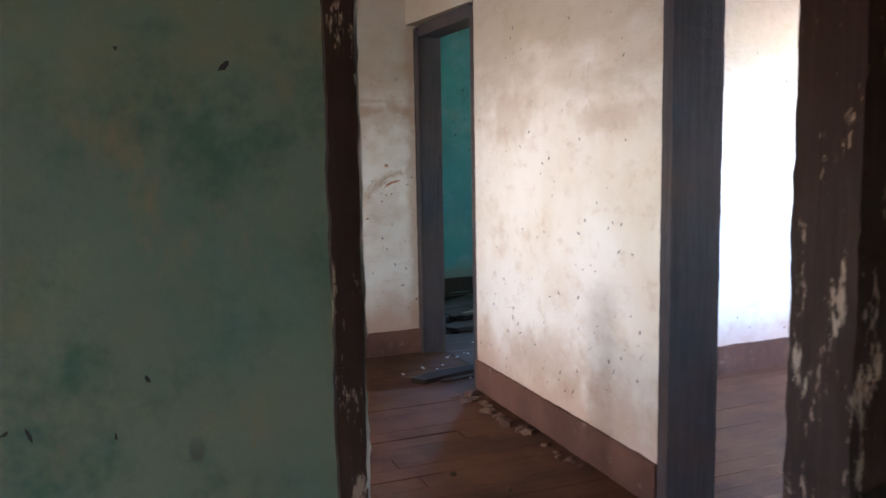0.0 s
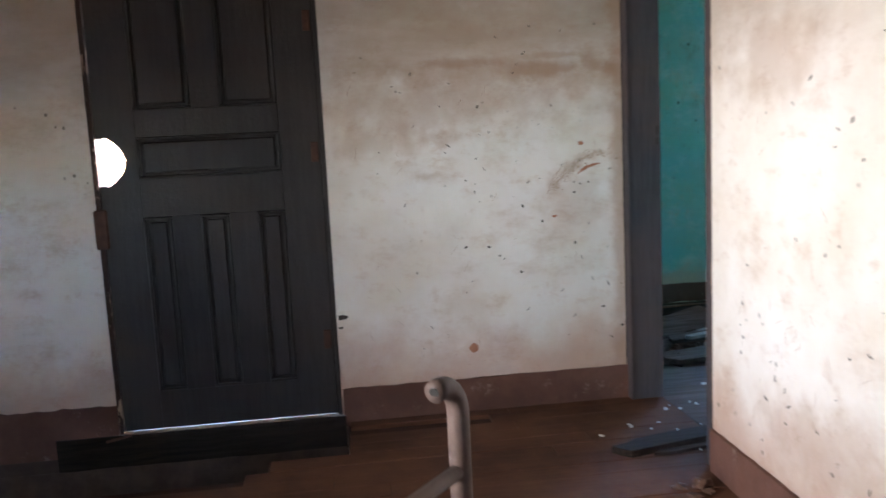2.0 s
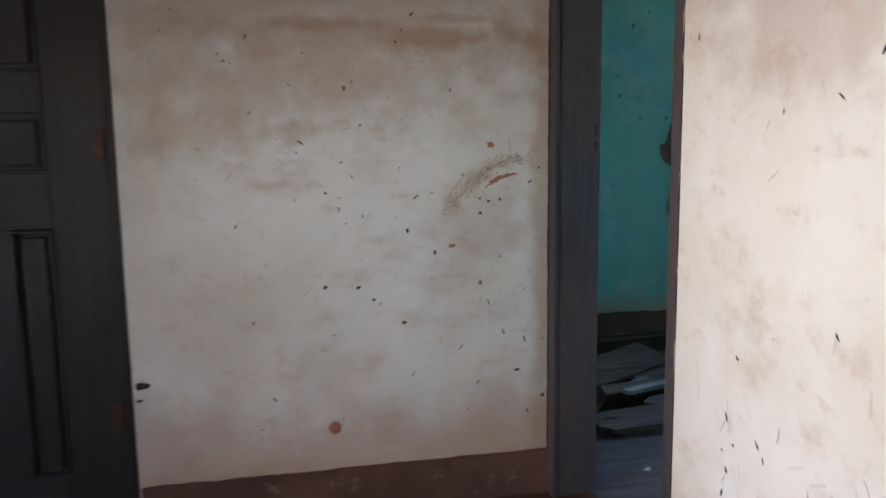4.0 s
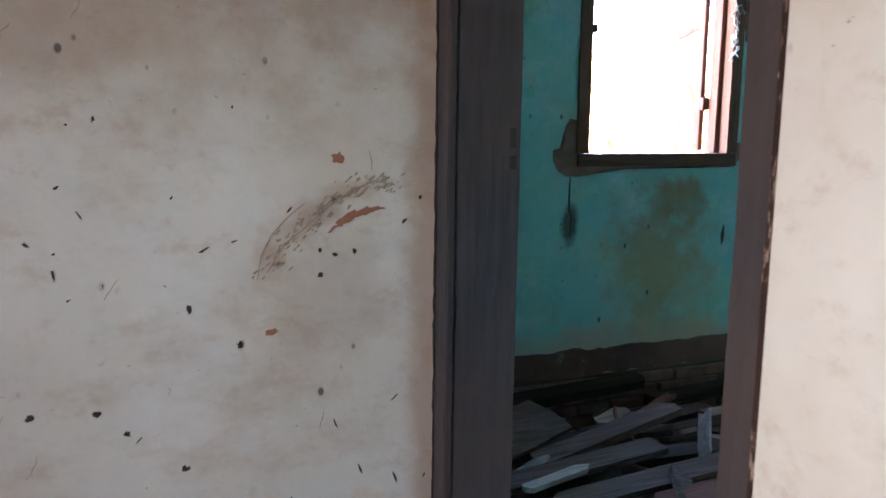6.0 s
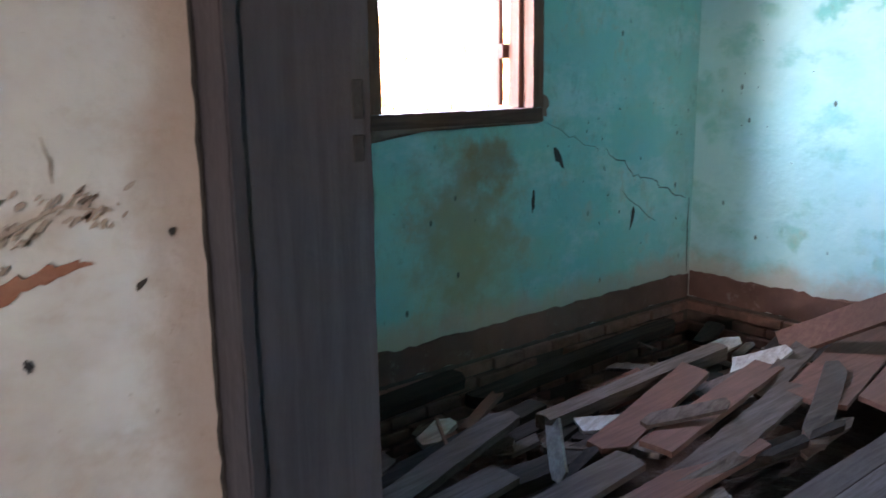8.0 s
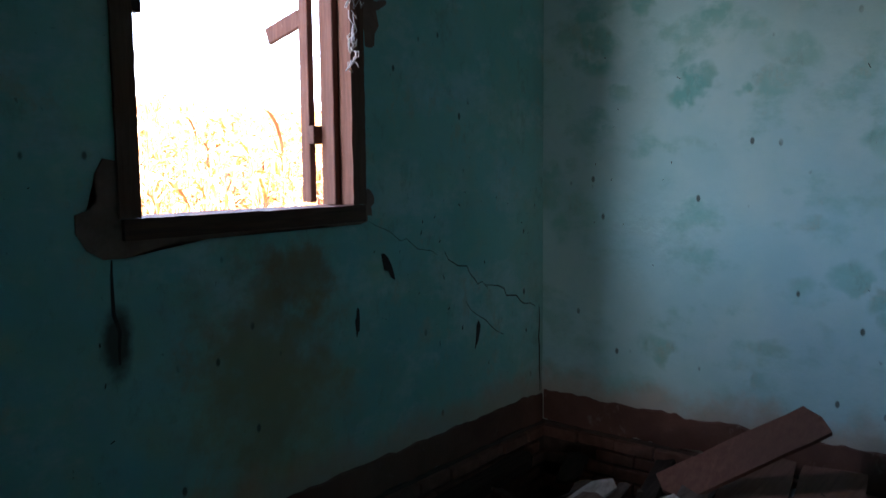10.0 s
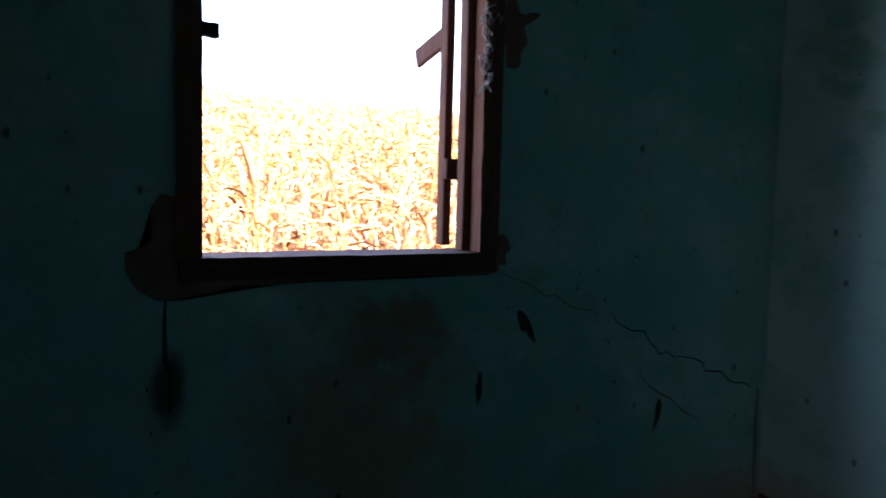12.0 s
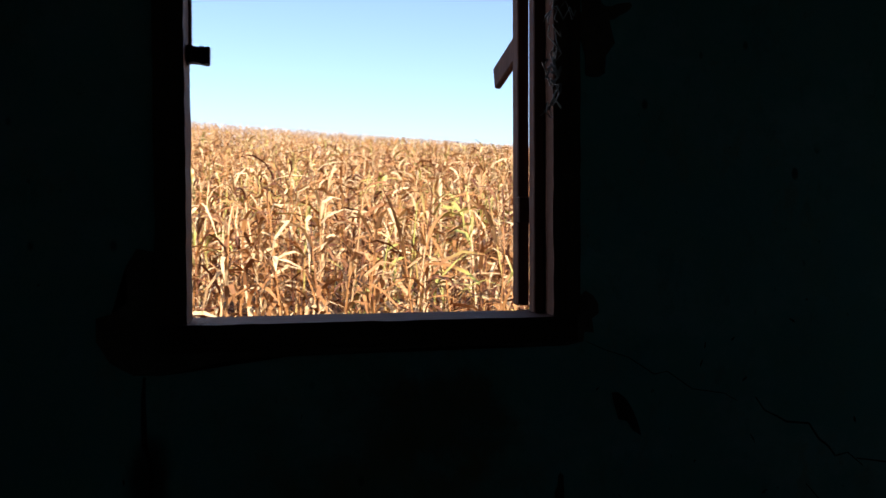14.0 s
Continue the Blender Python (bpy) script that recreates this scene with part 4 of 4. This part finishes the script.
for p, d in ((PA, along), (PB, -along)):
    post = part("post", bed_post(p, d, 0.905), BEDPAINT, bed, "", True)
    tip = p + d * (0.055 - 0.055 * math.cos(math.pi * 7 / 12))
    end = tip + Vector((0, 0, 0.85 + 0.055 * math.sin(math.pi * 7 / 12)))
    way = (d * math.sin(math.pi * 7 / 12) + Vector((0, 0, math.cos(math.pi * 7 / 12)))).normalized()
    # the bar is capped; a dark disc paints the shaded hollow
    part("tube_mouth", tube(bmesh.new(), [end - way * 0.004, end + way * 0.0008], 0.0085, 10), DARKMARK, post, "dark disc for the shade inside the open tube end")
part("top_rail", tube(bmesh.new(), [PA + Vector((0, 0, 0.752)), PB + Vector((0, 0, 0.752))], 0.0135, 10), BEDPAINT, bed, "", True)
part("bottom_rail", tube(bmesh.new(), [PA + Vector((0, 0, 0.36)), PB + Vector((0, 0, 0.36))], 0.0115, 10), BEDPAINT, bed, "", True)
for k in range(1, 8):
    q = PA.lerp(PB, k / 8)
    part("spindle", tube(bmesh.new(), [q + Vector((0, 0, 0.36)), q + Vector((0, 0, 0.748))], 0.0052, 8), BEDPAINT, bed, "", True)

# ---------------------------------------------------------------- loose boards and rubble
BOARDS = {"grey": OLDBOARD, "red": REDBOARD, "pale": PALEBOARD, "dark": DARKBOARD}
WORDS = {"grey": "weathered grey broken floor board on the rubble", "red": "dusty red broken floor board on the rubble", "pale": "pale splintered board end on the rubble", "dark": "dark rotten broken plank on the floor"}


def loose_board(kind, p, q, width, thick, seed, tilt=0.0, group="fallen boards", name="broken_board"):
    """A board from p to q, with splintered ends and chipped edges."""
    rng = random.Random(seed)
    p, q = Vector(p), Vector(q)
    n = q - p
    L = n.length
    bm = bmesh.new()
    cuts = max(3, int(L / 0.09))
    rows = []
    for i in range(cuts + 1):
        x = -L / 2 + L * i / cuts
        a, b = -width / 2 + rng.uniform(-0.002, 0.004), width / 2 + rng.uniform(-0.004, 0.002)
        e0 = rng.uniform(-0.05, 0.02) if i in (0, cuts) else 0
        e1 = rng.uniform(-0.05, 0.02) if i in (0, cuts) else 0
        em = rng.uniform(-0.03, 0.04) if i in (0, cuts) else 0
        s = -1 if i == 0 else 1
        lift = 0.004 * math.sin(3 * x + seed)
        rows.append([bm.verts.new((x + s * e, y, z + lift)) for z in (thick / 2, -thick / 2) for y, e in ((a, e0), (0.0, em), (b, e1))])
    for r, t in zip(rows, rows[1:]):
        for i, j in ((0, 1), (1, 2), (2, 5), (5, 4), (4, 3), (3, 0)):
            bm.faces.new((r[i], r[j], t[j], t[i]))
    for r in (rows[0], rows[-1]):
        bm.faces.new((r[0], r[1], r[4], r[3]))
        bm.faces.new((r[1], r[2], r[5], r[4]))
    ob = mesh_ob(name, bm, BOARDS[kind])
    yaw = math.atan2(n.y, n.x)
    pitch = math.asin(max(-1, min(1, n.z / L)))
    ob.matrix_basis = Matrix.Translation((p + q) / 2) @ Matrix.Rotation(yaw, 4, "Z") @ Matrix.Rotation(-pitch, 4, "Y") @ Matrix.Rotation(tilt, 4, "X")
    return tagged(ob, WORDS[kind], "board", group)


# heap of earth and rubble in the open floor


def heap():
    bm = bmesh.new()
    n, m = 60, 28
    grid = []
    for j in range(m + 1):
        row = []
        for i in range(n + 1):
            x, y = 2.50 + (XE - 2.50) * i / n, 5.80 + (YT - 5.80) * j / m
            k = max(0.0, min(1.0, (7.25 - y) / 1.1))
            e = max(0.0, min(1.0, (x - 5.2) / 0.8)) * max(0.0, min(1.0, (6.9 - y) / 0.5))
            z = -0.42 + 0.26 * k + 0.10 * e + 0.09 * noise.noise(Vector((x * 2.3, y * 2.3, 1))) + 0.035 * noise.noise(Vector((x * 8, y * 8, 2)))
            row.append(bm.verts.new((x, y, z)))
        grid.append(row)
    for a, b in zip(grid, grid[1:]):
        for i in range(n):
            bm.faces.new((a[i], a[i + 1], b[i + 1], b[i]))
    return bm


tagged(mesh_ob("rubble_heap", heap(), EARTH), "uneven heap of dark earth where the floor has fallen in", "rubble", "", "stuff")

FALLEN = [
    ("grey", (3.25, 6.62, -0.02), (4.02, 6.80, 0.04), 0.11, 0.035, 0.05), ("grey", (4.20, 6.76, -0.01), (5.36, 6.72, 0.03), 0.09, 0.06, 0.0), ("red", (5.50, 6.50, 0.08), (5.93, 6.07, 0.33), 0.16, 0.022, 0.45),
    ("pale", (3.985, 6.52, 0.13), (3.88, 6.38, -0.03), 0.075, 0.012, 1.0), ("grey", (2.95, 6.42, 0.0), (3.75, 6.50, 0.03), 0.13, 0.025, 0.0), ("grey", (2.80, 6.72, -0.05), (3.50, 6.98, 0.02), 0.28, 0.015, 0.15),
    ("red", (4.15, 6.42, 0.02), (4.98, 6.60, 0.07), 0.13, 0.022, 0.1), ("red", (4.25, 6.28, 0.04), (5.25, 6.42, 0.06), 0.14, 0.022, -0.05), ("pale", (5.20, 6.58, 0.02), (5.34, 6.40, 0.10), 0.09, 0.015, 0.5),
    ("pale", (5.30, 6.86, -0.06), (5.56, 6.78, 0.02), 0.09, 0.015, 0.3), ("grey", (4.95, 6.30, 0.03), (5.62, 6.42, 0.10), 0.10, 0.022, 0.2), ("grey", (4.90, 6.60, -0.05), (5.28, 6.44, 0.05), 0.10, 0.02, 0.0),
    ("red", (5.05, 6.12, 0.05), (6.10, 6.32, 0.07), 0.24, 0.022, 0.05), ("red", (5.20, 5.90, 0.04), (6.15, 6.06, 0.06), 0.24, 0.022, 0.0), ("grey", (4.10, 6.08, 0.02), (5.10, 6.22, 0.05), 0.12, 0.024, 0.1),
    ("grey", (3.10, 6.22, 0.0), (4.15, 6.30, 0.02), 0.13, 0.024, 0.0), ("red", (3.40, 6.06, 0.02), (4.60, 6.10, 0.03), 0.13, 0.024, 0.0), ("dark", (3.10, 6.85, -0.10), (4.40, 6.98, -0.06), 0.10, 0.04, 0.0),
    ("grey", (2.60, 6.05, 0.0), (3.30, 6.12, 0.02), 0.12, 0.024, 0.0), ("dark", (2.9, 7.28, -0.05), (4.3, 7.36, -0.02), 0.10, 0.05, 0.2), ("red", (4.62, 6.98, -0.16), (5.02, 6.86, -0.06), 0.16, 0.02, 0.3),
    ("dark", (4.30, 7.30, -0.12), (5.9, 7.38, -0.10), 0.09, 0.06, 0.1), ("grey", (2.75, 5.92, 0.02), (3.60, 5.98, 0.03), 0.12, 0.024, 0.0), ("grey", (4.70, 5.95, 0.03), (5.40, 6.20, 0.09), 0.09, 0.03, 0.3),
    ("dark", (3.7, 6.55, -0.06), (5.1, 6.52, -0.05), 0.11, 0.05, 0.0), ("grey", (4.35, 6.40, 0.07), (4.62, 6.24, 0.11), 0.06, 0.02, 0.4), ("pale", (3.02, 6.30, 0.04), (3.30, 6.36, 0.05), 0.05, 0.02, 0.0),
]
for i, (kind, p, q, w, th, tilt) in enumerate(FALLEN):
    loose_board(kind, p, q, w, th, 100 + i, tilt)
rng = random.Random(77)
for i in range(70):
    x, y = rng.uniform(2.65, 5.9), rng.uniform(5.95, 7.25)
    a, L = rng.gauss(0.1, 0.6), rng.uniform(0.08, 0.5)
    z = -0.10 + 0.10 * max(0, min(1, (7.1 - y)))
    loose_board(rng.choice(("grey", "grey", "red", "dark", "dark", "pale")), (x - L / 2 * math.cos(a), y - L / 2 * math.sin(a), z + rng.uniform(-0.03, 0.02)), (x + L / 2 * math.cos(a), y + L / 2 * math.sin(a), z + rng.uniform(-0.02, 0.06)), rng.uniform(0.04, 0.11), rng.uniform(0.012, 0.03), 300 + i, rng.gauss(0, 0.25))

loose_board("dark", (2.03, 4.735, 0.016), (2.50, 4.83, 0.018), 0.075, 0.03, 51, 0.05, "planks in the doorway", "rotten_plank")
loose_board("dark", (2.12, 4.80, 0.014), (2.52, 4.885, 0.016), 0.055, 0.026, 52, 0.0, "planks in the doorway", "rotten_plank")
loose_board("dark", (2.20, 4.70, 0.008), (2.44, 4.745, 0.008), 0.035, 0.014, 53, 0.0, "planks in the doorway", "rotten_plank")


def stone(name, x, y, z, s, seed, mat, label, group):
    rng = random.Random(seed)
    bm = bmesh.new()
    bmesh.ops.create_icosphere(bm, subdivisions=2, radius=s)
    k = Vector((rng.uniform(0.8, 1.4), rng.uniform(0.7, 1.1), rng.uniform(0.45, 0.8)))
    for v in bm.verts:
        d = 1 + 0.9 * noise.noise(v.co / s * 1.3 + Vector((seed, 0, 0)))
        v.co = Vector((v.co.x * k.x, v.co.y * k.y, max(v.co.z * k.z, -0.35 * s))) * d
    ob = mesh_ob(name, bm, mat)
    ob.matrix_basis = pose(x, y, z + 0.3 * s, 0, 0, rng.uniform(0, 360))
    return tagged(ob, label, "rubble", group)


for i in range(26):
    f = rng.random()
    y = 4.40 - 1.15 * f ** 1.3
    stone("rubble_piece", XP - 0.05 - abs(rng.gauss(0, 0.07)) * (1.1 - f), y, 0.0, rng.uniform(0.008, 0.036) * (1.15 - 0.55 * f), i, RUBBLE, "broken plaster lump on the floor by the wall", "lumps by the partition")
for i in range(26):
    stone("plaster_crumb", rng.gauss(2.55, 0.28), rng.gauss(5.05, 0.2), 0.0, rng.uniform(0.004, 0.012), 60 + i, PALEBITS, "pale plaster crumb on the floor boards", "crumbs in the doorway")
for i in range(14):
    stone("dirt_clod", rng.uniform(0.2, 2.1), rng.uniform(2.4, 4.6), 0.0, rng.uniform(0.005, 0.014), 90 + i, EARTH, "small clod of dirt on the floor", "clods on the floor")
for i in range(34):
    x, y = rng.uniform(3.0, 6.0), rng.uniform(6.75, 7.4)
    stone("brick_lump", x, y, -0.30 + 0.22 * max(0.0, min(1.0, (7.25 - y) / 1.1)), rng.uniform(0.025, 0.07), 200 + i, BRICK if i % 3 else RUBBLE, "broken brick lump on the fallen-in floor", "lumps under the window wall")
for i in range(3):
    stone("dirt_clod", 3.3 + 0.45 * i, 3.1 + 0.25 * i, 0.0, 0.025, 120 + i, RUBBLE, "small lump of plaster on the floor", "lumps in the pale blue room")
for i in range(8):
    x = (0.1, 0.3, 0.62, 0.45, -0.2, -0.5, 0.8, 0.0)[i]
    stone("earth_lump", x, 5.2 + 0.03 * (i % 3), -0.5, 0.05 + 0.015 * (i % 4), 140 + i, EARTH, "lump of earth in the broken floor", "lumps under the door")

# dark sheets added over the white wall face, so the floor gap stays dark
tagged(mesh_ob("footing_door", rough_box(XW, 0.955, YN - 0.018, YN - 0.003, -0.499, -0.116, 0.06, (0, 0.004, 0.004), 9), MORTAR), "dark footing sheet added to darken the gap below the door wall", "footing", "", "structure")
tagged(mesh_ob("footing_west", box(XW, -0.352, YN - 0.017, YN - 0.004, -0.1155, -0.055), MORTAR), "dark footing sheet added to darken the gap below the wall", "footing", "", "structure")
# ---------------------------------------------------------------- exposed brick footing of the turquoise room
foot_n = tagged(mesh_ob("footing_north", box(2.5, XE, YT - 0.02, YT - 0.001, -0.5, -0.004), MORTAR), "exposed dark brick footing under the wall", "footing", "", "structure")
foot_e = tagged(mesh_ob("footing_east", box(XE - 0.02, XE - 0.001, 5.86, YT - 0.022, -0.5, -0.004), MORTAR), "exposed dark brick footing under the wall", "footing", "", "structure")
brick_bm = box(-0.098, 0.098, -0.02, 0.02, -0.026, 0.026, 0.004)
brick_me = bpy.data.meshes.new("brick")
brick_bm.to_mesh(brick_me)
brick_bm.free()
brick_me.materials.append(BRICK)
for host, length, cnt in ((foot_n, XE - 2.5, 18), (foot_e, YT - 5.86, 8)):
    for row in range(6):
        for k in range(cnt):
            if rng.random() < 0.1:
                continue
            u, z = (k + 0.5 + 0.5 * (row % 2)) * length / cnt, -0.045 - row * 0.066
            if u > length - 0.1:
                continue
            ob = new("brick", brick_me)
            ob.parent = host
            d = rng.uniform(-0.012, 0.006)
            ob.matrix_basis = pose(2.5 + u, YT - 0.028 + d, z, 0, 0, rng.uniform(-2, 2)) if host is foot_n else pose(XE - 0.028 + d, YT - 0.03 - u, z, 0, 0, 90 + rng.uniform(-2, 2))

# ---------------------------------------------------------------- floor boards


def keep_main(a, b, y0, y1):
    """Boards broken away beside the door, and one missing strip."""
    lo = XW
    if y1 > 4.92:
        lo = 0.58 + 0.06 * math.sin(40 * y0) if y1 < 5.1 else 0.95 + 0.02 * math.sin(60 * y0)
    spans = [(max(a, lo), b)] if b > lo + 0.06 else []
    if y0 < 5.28 < y1:
        spans = [s for p, q in spans for s in ((p, min(q, 0.99)), (max(p, 1.62), q)) if s[1] - s[0] > 0.05]
    return spans


lay_planks(floor_main, XW, XP + PT, 1.45, YN - 0.016, 0.112, 1, keep_main)
lay_planks(floor_blue, XP + PT + 0.004, 5.79, 1.05, 4.13, 0.112, 2)
lay_planks(floor_hall, XW, XP - 0.004, 0.2, 1.445, 0.112, 3)
lay_planks(floor_teal, XP + PT + 0.004, XE - 0.01, 4.29, 5.85, 0.112, 4, None, GREYFLOOR)
